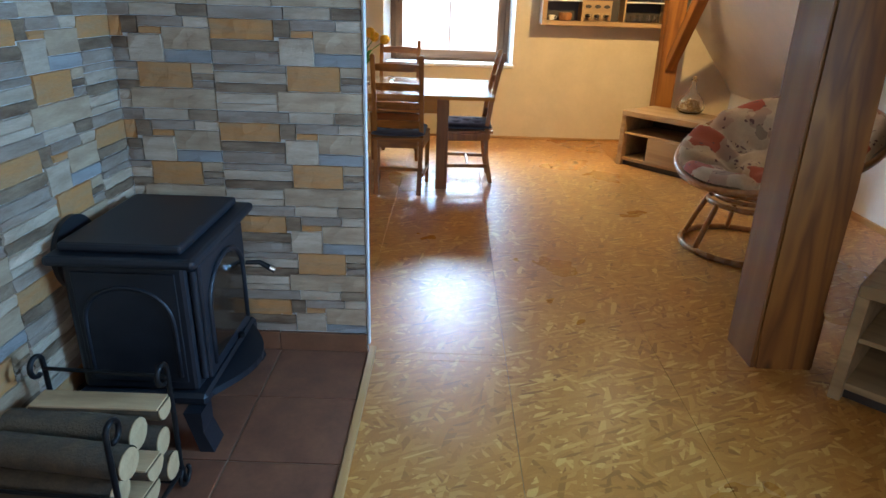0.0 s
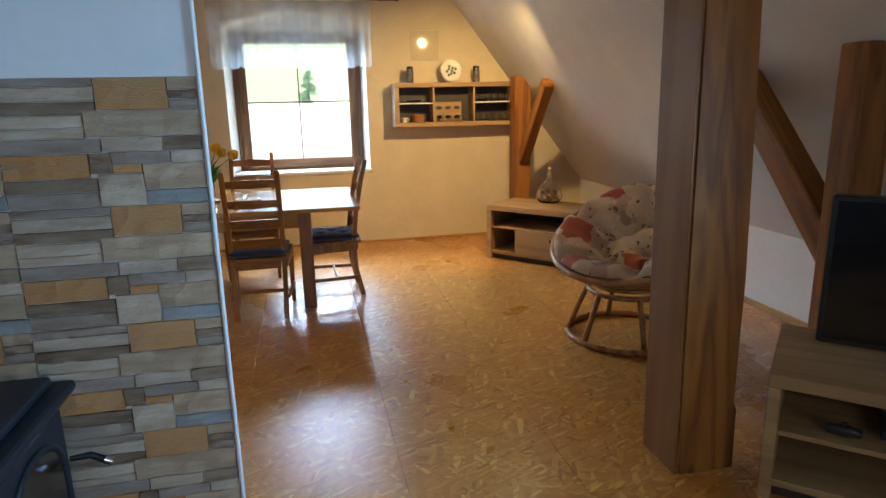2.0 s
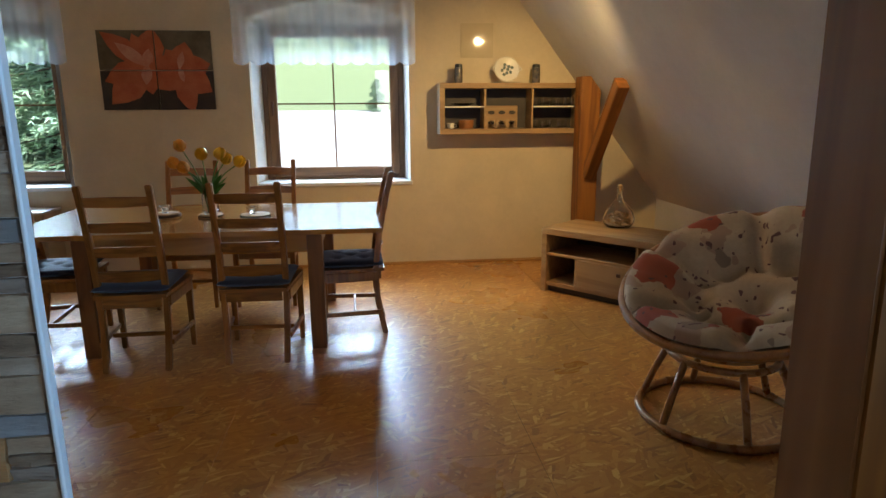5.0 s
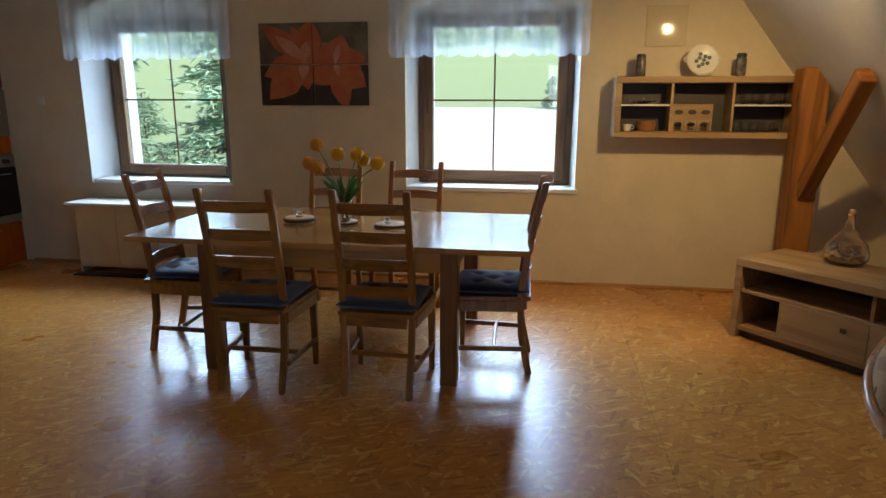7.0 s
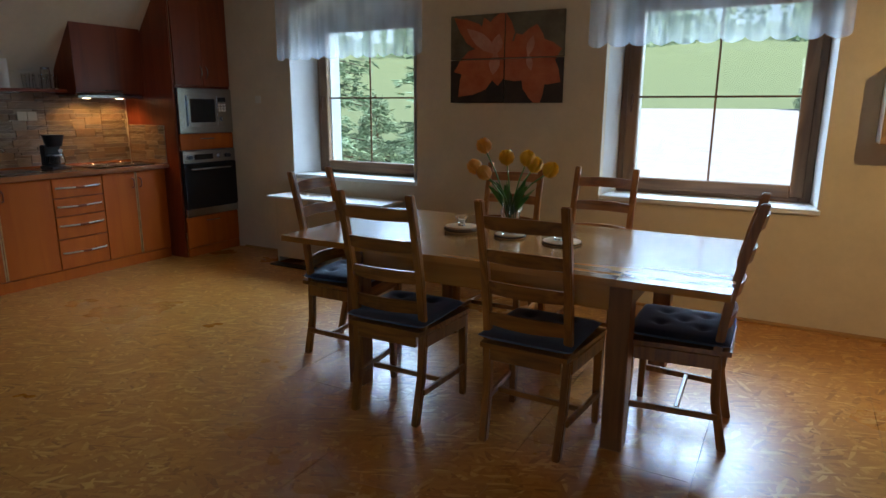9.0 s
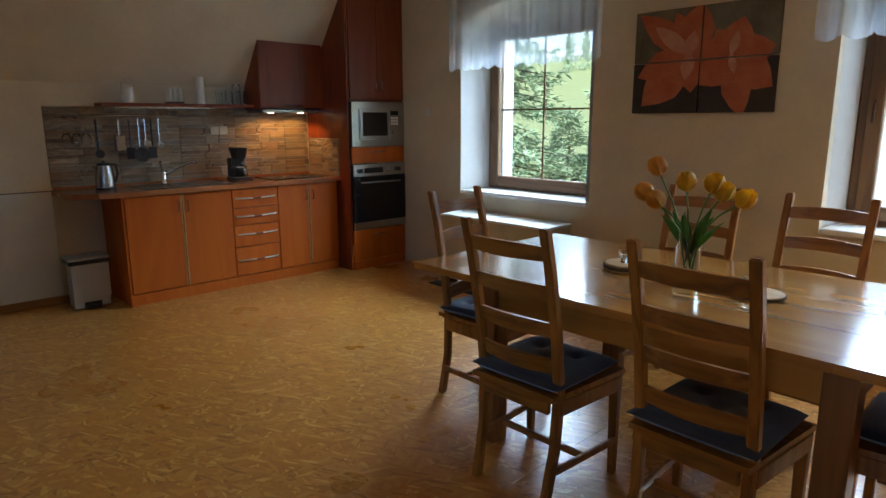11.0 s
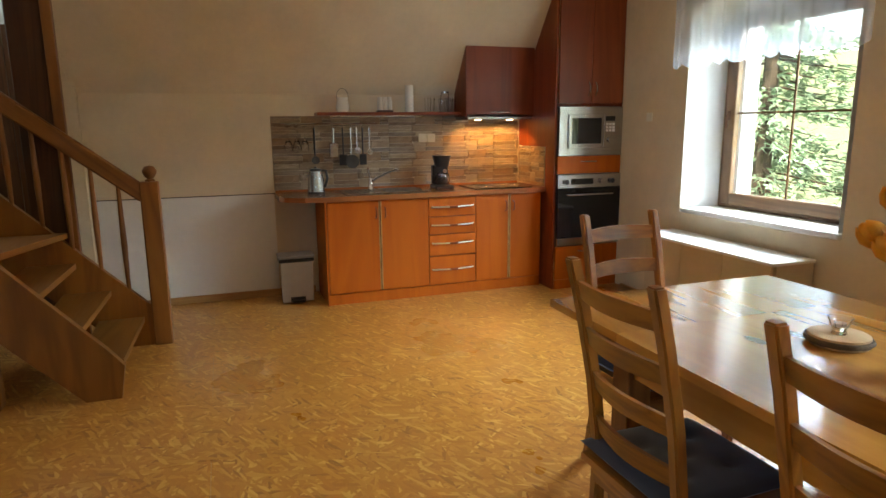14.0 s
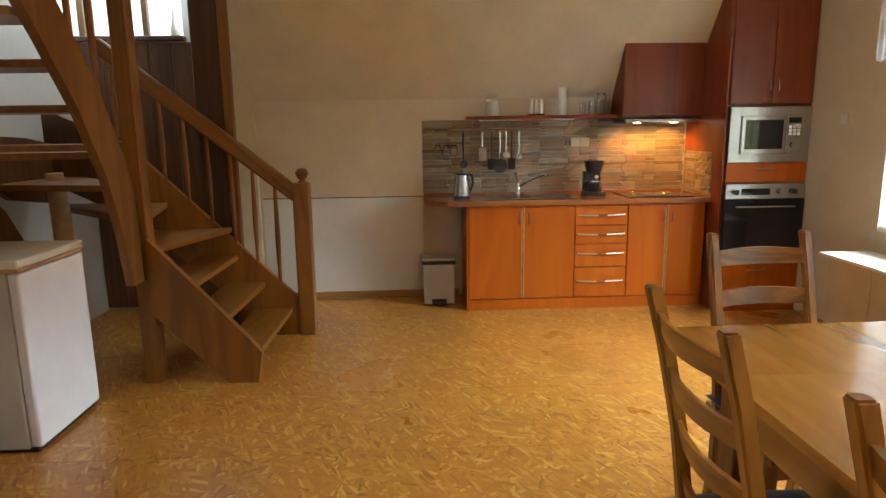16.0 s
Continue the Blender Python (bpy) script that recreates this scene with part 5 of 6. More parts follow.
part("inner_back", box(-4.95, -4.93, TY_0 + .002, TY_1 - .002, .1, 1.6), DARK_IN, t)

t = thing("built_in_oven", "built-in steel oven with a black glass door and a bar handle", "oven", None)
part("body", box(-4.85, TF - .002, TY_0 + .004, TY_1 - .004, .385, 1.004), BLACK, t)
part("control_panel", box(TF - .001, TF + .016, TY_0 + .004, TY_1 - .004, .885, 1.002, .003), STEEL, t)
part("display", box(TF + .0165, TF + .018, 6.50, 6.72, .915, .965, .001), BLACK_GLASS, t)
for y in (6.45, 6.80, 6.90):
    part("knob", tube([(TF + .016, y, .94), (TF + .04, y, .94)], .021, 16), BLACK if y < 6.5 or y > 6.85 else STEEL, t, smooth=50)
d = part("door", box(TF - .001, TF + .02, TY_0 + .004, TY_1 - .004, .46, .882, .004), BLACK_GLASS, t)
part("door_handle", tube([(TF + .02, 6.46, .83), (TF + .05, 6.47, .83), (TF + .05, 6.90, .83), (TF + .02, 6.91, .83)], .009, 10), STEEL, d, smooth=60)
part("bottom_strip", box(TF - .001, TF + .016, TY_0 + .004, TY_1 - .004, .386, .455, .002), STEEL, t)

t = thing("built_in_microwave", "built-in steel microwave with a dark glass door", "microwave", None)
part("body", box(-4.8, TF - .002, TY_0 + .004, TY_1 - .004, 1.16, 1.57), BLACK, t)
part("trim_frame", box(TF - .001, TF + .012, TY_0 + .004, TY_1 - .004, 1.16, 1.57, .003), STEEL, t)
d = part("door", box(TF + .0125, TF + .028, 6.46, 6.80, 1.225, 1.505, .004), STEEL, t)
part("door_glass", box(TF + .0285, TF + .030, 6.49, 6.775, 1.26, 1.475, .001), BLACK_GLASS, d)
part("panel", box(TF + .0125, TF + .026, 6.803, 6.92, 1.225, 1.505, .003), STEEL, t)
part("display", box(TF + .0265, TF + .028, 6.815, 6.91, 1.45, 1.49, .001), BLACK_GLASS, t)
for i in range(3):
    for j in range(3):
        part("button", box(TF + .0265, TF + .029, 6.818 + j * .032, 6.842 + j * .032, 1.36 + i * .026, 1.38 + i * .026, .001), OUTLET, t)
part("knob", tube([(TF + .026, 6.862, 1.29), (TF + .044, 6.862, 1.29)], .022, 16), STEEL, t, smooth=50)

t = thing("hood_cabinet", "dark cherry wall cabinet with cooker hood under the roof slope", "cooker hood", None)
HF = -4.735
prof_ = [(HF - .018, 1.50), (HF - .018, 2.085), (HF - .03, 2.085), (KW + .016, 1.70), (KW + .004, 1.50)]
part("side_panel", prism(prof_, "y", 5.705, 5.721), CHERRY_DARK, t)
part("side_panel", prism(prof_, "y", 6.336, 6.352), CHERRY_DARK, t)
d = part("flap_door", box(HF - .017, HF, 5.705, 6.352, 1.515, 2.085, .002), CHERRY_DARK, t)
part("handle", tube([(HF, 5.93, 1.535), (HF + .022, 5.95, 1.535), (HF + .022, 6.11, 1.535), (HF, 6.13, 1.535)], .005, 8), STEEL, d)
part("hood_body", box(KW + .01, HF - .004, 5.722, 6.335, 1.472, 1.50, .003), STEEL, t)
for y in (5.86, 6.17):
    part("lamp_glass", lathe([(0, 1.4685), (.03, 1.4685), (.03, 1.4715), (0, 1.4715)], 16, (-4.85, y, 0)), emit("hood_lamp_glow", (1.0, .72, .38), 12), t)

t = thing("hanging_shelf", "dark cherry wall board above the backsplash with jars and glasses", "shelf", None)
part("board", box(KW, -4.86, 4.455, 5.703, 1.515, 1.541, .002), CHERRY_DARK, t)
part("light_rail", box(-4.90, -4.885, 4.56, 5.35, 1.500, 1.514, .001), STEEL, t)

t = thing("sink", "stainless sink with a draining board set in the worktop", "sink", None)
b = bmesh.new()
box(-4.97, -4.58, 4.62, 5.32, .886, .892, .002, bm=b)
part("rim", b, STEEL, t)
# flat plate on the rim, the basin's shade put into darker steel
part("basin_floor", box(-4.93, -4.63, 4.96, 5.28, .893, .8945, .001), mat("basin_shade", (.35, .35, .36), .3, 1.0, vary=.1, bump=.1), t)
for k in range(6):
    part("drain_ridge", box(-4.92, -4.64, 4.66 + k * .04, 4.668 + k * .04, .893, .896, .001), STEEL, t)
t = thing("mixer_tap", "chrome single-lever mixer tap behind the sink", "tap", pose(-4.95, 4.90, .886))
part("body", lathe([(0, 0), (.028, .0), (.026, .01), (.022, .015), (.022, .09), (.02, .10), (0, .105)], 16), CHROME, t, smooth=50)
part("spout", tube([(0, 0, .07), (.05, .06, .115), (.12, .15, .165), (.16, .20, .185), (.17, .205, .165)], .013, 10), CHROME, t, smooth=60)
part("lever", tube([(0, 0, .10), (-.0, -.02, .16), (.02, -.025, .185)], [.012, .010, .009], 8), CHROME, t, smooth=60)
t = thing("cooktop", "black glass cooktop set in the worktop", "cooktop", None)
part("glass_plate", box(-4.98, -4.56, 5.72, 6.26, .886, .893, .002), BLACK_GLASS, t)
for x, y, r in ((-4.87, 5.86, .07), (-4.87, 6.12, .09), (-4.68, 5.86, .09), (-4.68, 6.12, .07)):
    part("cooking_zone", tube([(x + r * math.cos(a), y + r * math.sin(a), .8935) for a in np.linspace(0, 6.1, 28)], .0012, 4, True), STEEL, t)

t = thing("kettle", "brushed steel kettle with a black handle on the worktop", "kettle", pose(-4.80, 4.41, .886, 0, 0, 0))
part("base", lathe([(0, 0), (.072, 0), (.072, .018), (0, .02)], 20), BLACK, t, smooth=50)
part("body", lathe([(0, .02), (.07, .021), (.066, .10), (.052, .185), (0, .187)], 24), STEEL, t, smooth=50)
part("lid", lathe([(0, .187), (.05, .188), (.045, .203), (.012, .208), (.01, .22), (0, .222)], 20), BLACK, t, smooth=50)
part("handle", tube([(0, .045, .19), (0, .085, .185), (0, .095, .12), (0, .07, .05)], .011, 10), BLACK, t, smooth=60)
part("spout", prism([(-.055, .15), (-.085, .18), (-.05, .182)], "x", -.014, .014), STEEL, t)

t = thing("coffee_maker", "black drip coffee maker with a glass jug on the worktop", "coffee maker", pose(-4.80, 5.50, .886))
part("base", box(-.09, .09, -.085, .085, 0, .03, .008), BLACK, t)
part("back_tower", box(-.09, -.03, -.07, .07, .031, .20, .008), BLACK, t)
part("filter_head", lathe([(0, .19), (.06, .19), (.082, .285), (0, .287)], 20), BLACK, t, smooth=50)
j = part("jug", lathe([(0, .034), (.055, .035), (.064, .07), (.055, .12), (.05, .13), (.047, .13), (.06, .07), (.052, .04), (0, .039)], 20, (.02, 0, 0)), GLASS, t, smooth=60)
part("jug_band", lathe([(.056, .112), (.058, .113), (.057, .126), (.055, .126)], 20, (.02, 0, 0)), STEEL, j, smooth=60)
part("jug_handle", tube([(.03, -.055, .12), (.04, -.095, .115), (.04, -.095, .06), (.03, -.06, .05)], .009, 8), BLACK, j, smooth=60)
part("front_disc", tube([(.075, .0, .155), (.084, 0, .155)], .018, 14), STEEL, t)

t = thing("pedal_bin", "silver-grey pedal bin with a dark lid beside the cabinets", "waste bin", pose(-4.80, 4.21, 0))
part("body", prism([(-.095, -.115), (.09, -.125), (.09, .125), (-.095, .115)], "z", .015, .345), mat("silver_plastic", (.45, .43, .39), .4, .3, vary=.05), t)
part("rim", box(-.105, .102, -.14, .14, .346, .375, .006), BLACK, t)
part("lid", box(-.105, .104, -.145, .145, .376, .40, .010, segs=2), mat("grey_lid", (.32, .31, .30), .4, vary=.05), t)
part("pedal", box(.09, .125, -.05, .05, .012, .03, .003), BLACK, t)
# black plate on the front, a recess's shade put into its colour
part("pedal_recess", box(.0905, .093, -.06, .06, .012, .055, .001), BLACK, t)

t = thing("wall_socket", "pale double wall socket on the stone backsplash", "socket", None)
for y in (5.36, 5.44):
    part("cover_plate", box(KW + .012, KW + .024, y, y + .076, 1.28, 1.355, .003), BEIGE, t)
    part("insert", tube([(KW + .0245, y + .038, 1.328), (KW + .026, y + .038, 1.328)], .018, 12), BEIGE, t)
t = thing("light_switch", "small white light switch on the plaster wall", "switch", None)
part("cover_plate", box(-3.995, -3.925, 6.994, 7.005, 1.44, 1.51, .003), OUTLET, t)
part("rocker", box(-3.985, -3.935, 6.99, 6.9935, 1.45, 1.50, .002), OUTLET, t)
shift_new(-.053, .045)


# ---- stairs ----
def stairs():
    t = thing("staircase", "open-riser oiled wooden staircase that turns round a corner post", "staircase", None)
    # lower flight climbs towards -y between two boards
    def string(x, name):
        pts = [(3.10, 0.0), (3.13, .18), (3.06, .27), (2.537, .86), (2.537, .42), (2.93, 0.0)]
        part(name, prism(pts, "x", x, x + .045), STAIR_WOOD, t)
    string(-3.245, "string_board")
    pts = [(3.30, .0), (3.29, .20), (3.16, .30), (2.1, 1.36), (2.1, .85), (3.02, 0)]
    part("string_board", prism([(a, c) for a, c in pts], "x", -4.12, -4.075), STAIR_WOOD, t)
    for k in range(3):
        y, z = 3.09 - .18 * k, .20 + .195 * k
        # each step splays a little towards the outer side
        part("tread", prism([(-3.247, y + .03), (-4.073, y + .05), (-4.073, y - .22), (-3.247, y - .20)], "z", z - .035, z), STAIR_WOOD_Y, t)
    # winders round the corner post
    cx, cy = -3.25, 2.49
    for k, (a0, a1) in enumerate(((168, 196), (196, 226), (226, 256), (256, 284))):
        z = .785 + .185 * k
        def far(a):
            a = radians(a)
            dx, dy = math.cos(a), math.sin(a)
            s = min((.85 / -dx) if dx < -.01 else 9, (.92 / -dy) if dy < -.01 else 9, 9)
            return (cx + dx * s, cy + dy * s)
        q0, q1 = far(a0 - 5), far(a1 + 2)
        poly = [(cx - .03, cy + .02), q0]
        if a0 < 226 < a1 + 3 or (q0[0] < -4.05 and q1[1] < 1.6):
            poly.append((cx - .85, cy - .92))
        poly += [q1, (cx + .02, cy - .04)]
        part("tread", prism(poly, "z", z - .035, z), STAIR_WOOD_Y, t)
    # upper flight climbs towards +x
    for k in range(7):
        x, z = -3.03 + .19 * k, 1.50 + .185 * k - .115
        part("tread", box(x - .20, x + .06, 1.56, 2.44, z - .035, z, .004), STAIR_WOOD_Y, t)
    up = [(-3.22, .62), (-3.22, 1.10), (-3.12, 1.33), (-2.95, 1.62), (-2.72, 1.92), (-2.1, 2.62), (-1.55, 3.2), (-1.35, 3.2), (-1.35, 3.02), (-2.05, 2.32), (-2.5, 1.82), (-2.72, 1.55), (-2.92, 1.22), (-3.03, .92), (-3.09, .62)]
    part("string_board", prism([(x, z) for x, z in up], "y", 2.455, 2.50), STAIR_WOOD, t, "curved string board")
    up2 = [(-3.9, .55), (-3.6, .98), (-3.2, 1.32), (-1.5, 2.95), (-1.35, 2.95), (-1.35, 2.72), (-3.0, 1.12), (-3.4, .72)]
    part("string_board", prism(up2, "y", 1.51, 1.55), STAIR_WOOD, t)
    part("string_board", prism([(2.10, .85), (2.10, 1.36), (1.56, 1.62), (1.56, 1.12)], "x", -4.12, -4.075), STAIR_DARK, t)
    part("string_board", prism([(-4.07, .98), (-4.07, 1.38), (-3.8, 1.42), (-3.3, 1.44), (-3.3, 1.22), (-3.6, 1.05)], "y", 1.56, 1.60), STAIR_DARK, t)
    # posts
    part("corner_newel", box(-3.33, -3.235, 2.44, 2.535, 0, 2.74, .006), STAIR_WOOD, t)
    n = part("newel_post", box(-4.135, -4.045, 3.19, 3.305, 0, 1.09, .008), STAIR_WOOD, t)
    part("newel_ball", lathe([(0, 1.09), (.032, 1.091), (.03, 1.10), (.018, 1.107), (.03, 1.118), (.044, 1.145), (.044, 1.16), (.03, 1.183), (0, 1.192)], 18, (-4.09, 3.255, 0)), STAIR_WOOD, n, smooth=60)
    # handrail on the outer side, and its balusters
    p, q = Vector((-4.09, 3.22, 1.00)), Vector((-4.09, 1.95, 2.02))
    beam(p, q, .05, .105, .01, STAIR_WOOD, "handrail", t, "sturdy oiled handrail")
    for k in range(8):
        y = 3.065 - .147 * k
        zt = 1.00 + (3.22 - y) / 1.27 * 1.02 - .05
        zb = .30 + (3.16 - y) * 1.0 - .02
        part("baluster", tube([(-4.09, y, zb), (-4.09, y, zb + .12), (-4.09, y, zb + (zt - zb) * .45), (-4.09, y, zt - .12), (-4.09, y, zt)], [.012, .014, .019, .014, .012], 10), STAIR_WOOD, t, smooth=60)
    # upper rail
    p, q = Vector((-3.2, 2.47, 2.15)), Vector((-1.5, 2.47, 3.85))
    beam(p, q, .05, .09, .01, STAIR_WOOD, "handrail", t)
    for k in range(5):
        x = -2.98 + .20 * k
        zb = 1.60 + (x + 2.95) * 1.15
        part("baluster", tube([(x, 2.47, zb), (x, 2.47, zb + .45), (x, 2.47, zb + .9)], [.014, .019, .014], 10), STAIR_WOOD, t, smooth=60)
    return t


stairs()
t = thing("stair_post", "broad dark timber post beside the stairs with a light cover strip", "post", None, "roof timbers")
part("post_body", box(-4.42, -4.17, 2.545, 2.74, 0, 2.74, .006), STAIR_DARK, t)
part("cover_strip", box(-4.20, -4.14, 2.742, 2.80, 0, 2.72, .004), STAIR_WOOD, t)
t = thing("under_stair_post", "rough peeled trunk under the stairs", "post", pose(-3.75, 1.78, 0))
part("trunk", tube([(0, 0, 0), (.01, 0, .4), (-.01, .01, .8), (0, 0, 1.2)], [.07, .055, .06, .05], 12), LOG, t, smooth=60)
shift_new(-.018, .04)

t = thing("small_fridge", "small white fridge with a worktop lid beside the stairs", "fridge", pose(-2.715, 2.345, 0))
# the shade on the fridge's east face is put into this grey
part("body", box(-.265, .265, -.55, -.05, .02, .845, .006), mat("fridge_side_shaded", (.52, .50, .47), .5, vary=.04), t, "side panels, greyed for the shade on them")
part("door", box(-.268, .268, -.045, .008, .03, .84, .012, segs=2), mat("fridge_white", (.72, .74, .78), .4, vary=.03, bump=.05), t)
part("lid", box(-.275, .275, -.56, .012, .862, .90, .006), OUTLET, t)
part("lid_trim", box(-.275, .275, -.56, .010, .846, .861, .002), TRIM, t)
part("base", box(-.25, .25, -.53, -.02, 0, .028), BLACK, t)


# ---- small things ----
t = thing("spot_lamp", "small two-headed spotlight fixed to the roof slope, switched on", "lamp", pose(1.75, 5.08, 2.275))
part("base_plate", lathe([(0, -.012), (.045, -.012), (.045, .004), (0, .006)], 20), STEEL, t, smooth=50).matrix_local = pose(.0, 0, 0, 0, 52, 0)
for y in (-.075, .075):
    part("arm", tube([(0, 0, -.01), (-.04, y * .6, -.015), (-.075, y, -.02)], .006, 8), STEEL, t, smooth=60)
    hd = part("lamp_head", tube([(-.075, y, .0), (-.098, y, -.025)], [.022, .034], 14), STEEL, t, smooth=50)
    part("bulb", tube([(-.099, y, -.027), (-.104, y, -.032)], .027, 14), emit("bulb_glow", (1.0, .82, .55), 30), hd, smooth=50)

t = thing("framed_picture", "small picture under glass in a thin pale frame over the shelf", "picture", pose(1.32, NORTH, 2.03))
part("backing", box(-.135, .135, -.006, -.001, -.135, .135), mat("pale_print", (.66, .55, .38), .7, vary=.1, scale=8), t)
part("glass", box(-.148, .148, -.010, -.0065, -.148, .148, .001), mat("gloss_pane", (.62, .52, .36), .05, vary=.03, bump=0), t)


def patterned_jar(m):
    t = thing("painted_jar", "dark blue painted jar with a lid on the wall shelf", "jar", m, "painted jars")
    part("body", lathe([(0, 0), (.034, .001), (.036, .02), (.036, .115), (.032, .13), (0, .131)], 20), mat("painted_blue_glaze", (.03, .035, .07), .2, vary=.3, scale=26, bump=.1, second=(.22, .18, .14)) , t, smooth=50)
    part("lid", lathe([(0, .131), (.034, .132), (.034, .152), (.028, .162), (0, .163)], 20), BLACK, t, smooth=50)
    return t


j = patterned_jar(pose(1.133, 6.90, SZ1))
copy_thing(j, pose(1.83, 6.90, SZ1, 0, 0, 70))
t = thing("plate", "white painted plate with blue flowers leaning on a stand", "plate", pose(1.567, 6.935, SZ1) @ pose(0, 0, .117, 74, 0, 0))
part("dish", lathe([(0, 0), (.07, .0), (.085, .008), (.112, .016), (.116, .02), (.11, .021), (.084, .013), (.068, .005), (0, .005)], 36), CERAMIC, t, smooth=60)
part("rim_line", tube(ring_points(.111, 40, .0195), .0018, 6, True), mat("rim_gold", (.35, .22, .10), .4), t)
bl = mat("painted_flower_blue", (.08, .13, .17), .3, vary=.3, scale=40, second=(.18, .22, .16))
for k in range(9):
    a = k * 2.4
    r = .012 + .045 * (k / 9) ** .6
    part("painted_flower", lathe([(0, .0055), (.015, .0055), (.014, .0068), (0, .0072)], 10, (r * math.cos(a), r * math.sin(a), 0)), bl, t)
for s in (-1, 1):
    part("handle", tube([(s * .108, -.02, .018), (s * .13, -.01, .02), (s * .13, .01, .02), (s * .108, .02, .018)], .005, 8), CERAMIC, t, smooth=60)


def tumbler(m, r=.028, h=.075, label="small clear drinking glass on a shelf", group="small glasses"):
    t = thing("drinking_glass", label, "glass", m, group)
    part("glass_wall", lathe([(0, 0), (r * .8, .001), (r, h), (r * .93, h), (r * .74, .008), (0, .007)], 16), GLASS, t, smooth=50)
    return t


g0 = tumbler(pose(1.44, 6.87, SZ0 + .046))
for x, y in ((1.53, 6.87), (1.62, 6.87), (1.84, 6.90), (1.90, 6.88), (1.97, 6.91), (2.05, 6.89), (2.12, 6.91)):
    copy_thing(g0, pose(x, y, SZ0 + .046))
for x, y in ((1.83, 6.9), (1.90, 6.88), (1.96, 6.92), (2.03, 6.9), (2.10, 6.88), (2.16, 6.91)):
    copy_thing(g0, pose(x, y, 1.4575))
t = thing("carved_board", "pale wooden box front with carved hearts in the wall shelf", "wooden box", pose(1.365, 6.93, SZ0 + .046))
part("board", box(.02, .31, 0, .05, .0, .20, .002), OAK, t)
# dark ovals laid on the front, the shade of the cut-outs in their colour
for i in range(3):
    for j_ in range(2):
        part("carving", lathe([(0, 0), (.032, .0), (.03, .003), (0, .004)], 12), DARK_IN, t).matrix_local = pose(.07 + .095 * i, -.001, .05 + .09 * j_, 90, 0, 0) @ Matrix.Diagonal((1, .55, .4, 1))
t = thing("serving_bowl", "shallow clear bowl on the shelf board", "bowl", pose(1.17, 6.9, 1.4575))
part("bowl_wall", lathe([(0, 0), (.05, .002), (.10, .02), (.105, .024), (.098, .022), (.048, .006), (0, .005)], 24), GLASS, t, smooth=50)
part("knob", lathe([(0, .02), (.01, .022), (.012, .04), (0, .046)], 12), GLASS, t, smooth=50)
t = thing("clay_pot", "round orange-brown pot in the wall shelf", "pot", pose(1.20, 6.9, SZ0 + .046))
part("body", lathe([(0, 0), (.06, .002), (.07, .04), (.066, .075), (0, .08)], 24), mat("orange_clay", (.36, .15, .05), .4, vary=.15), t, smooth=50)
t = thing("white_cup", "small white cup in the wall shelf", "cup", pose(1.06, 6.89, SZ0 + .046))
part("body", lathe([(0, 0), (.025, .001), (.036, .05), (.033, .05), (.022, .006), (0, .006)], 18), CERAMIC, t, smooth=50)
part("handle", tube([(.034, 0, .042), (.052, 0, .035), (.048, 0, .018), (.03, 0, .014)], .004, 8), CERAMIC, t, smooth=60)

# on the table
TOP = TZ
slices = ((-1.005, 5.50, .088, .032), (-.715, 5.49, .078, .018), (-.425, 5.47, .095, .016))
for k, (x, y, r, h) in enumerate(slices):
    t = thing("wood_slice", "round slice of a log used as a coaster on the table", "coaster", pose(x, y, TOP), "log slices")
    part("slice_face", lathe([(0, 0), (r * .97, 0), (r, h * .3), (r * .98, h - .0008), (0, h)], 30), LOG, t, smooth=40)
    part("bark_rim", tube([(r * (1 + .02 * math.sin(q * 2.3)) * math.cos(q * math.pi / 18), r * (1 + .02 * math.sin(q * 2.3)) * math.sin(q * math.pi / 18), h * .5) for q in range(36)], h * .30, 6, True), BARK, t, smooth=60)
for x, y, h in ((-1.005, 5.50, .032), (-.445, 5.47, .016)):
    t = thing("tealight_holder", "cut clear glass tealight holder on a log slice", "candle holder", pose(x, y, TOP + h), "tealight holders")
    part("holder", lathe([(0, 0), (.022, .0), (.019, .012), (.024, .022), (.037, .052), (.033, .052), (.018, .022), (0, .02)], 9), GLASS, t)
    part("candle", lathe([(0, .0225), (.015, .023), (.017, .034), (0, .035)], 14), CERAMIC, t, smooth=40)
t = thing("glass_vase", "clear glass jar vase with water holding tulips", "vase", pose(-.715, 5.49, TOP + .019))
part("vase_wall", lathe([(0, 0), (.045, .002), (.05, .02), (.05, .12), (.04, .145), (.042, .18), (.047, .185), (.043, .185), (.036, .15), (.045, .12), (.045, .02), (0, .008)], 24), GLASS, t, smooth=50)
part("handle", tube([(.04, 0, .165), (.062, 0, .16), (.062, 0, .13), (.048, 0, .12)], .005, 8), GLASS, t, smooth=60)
VX, VY, VZ = -.715, 5.49, TOP + .019


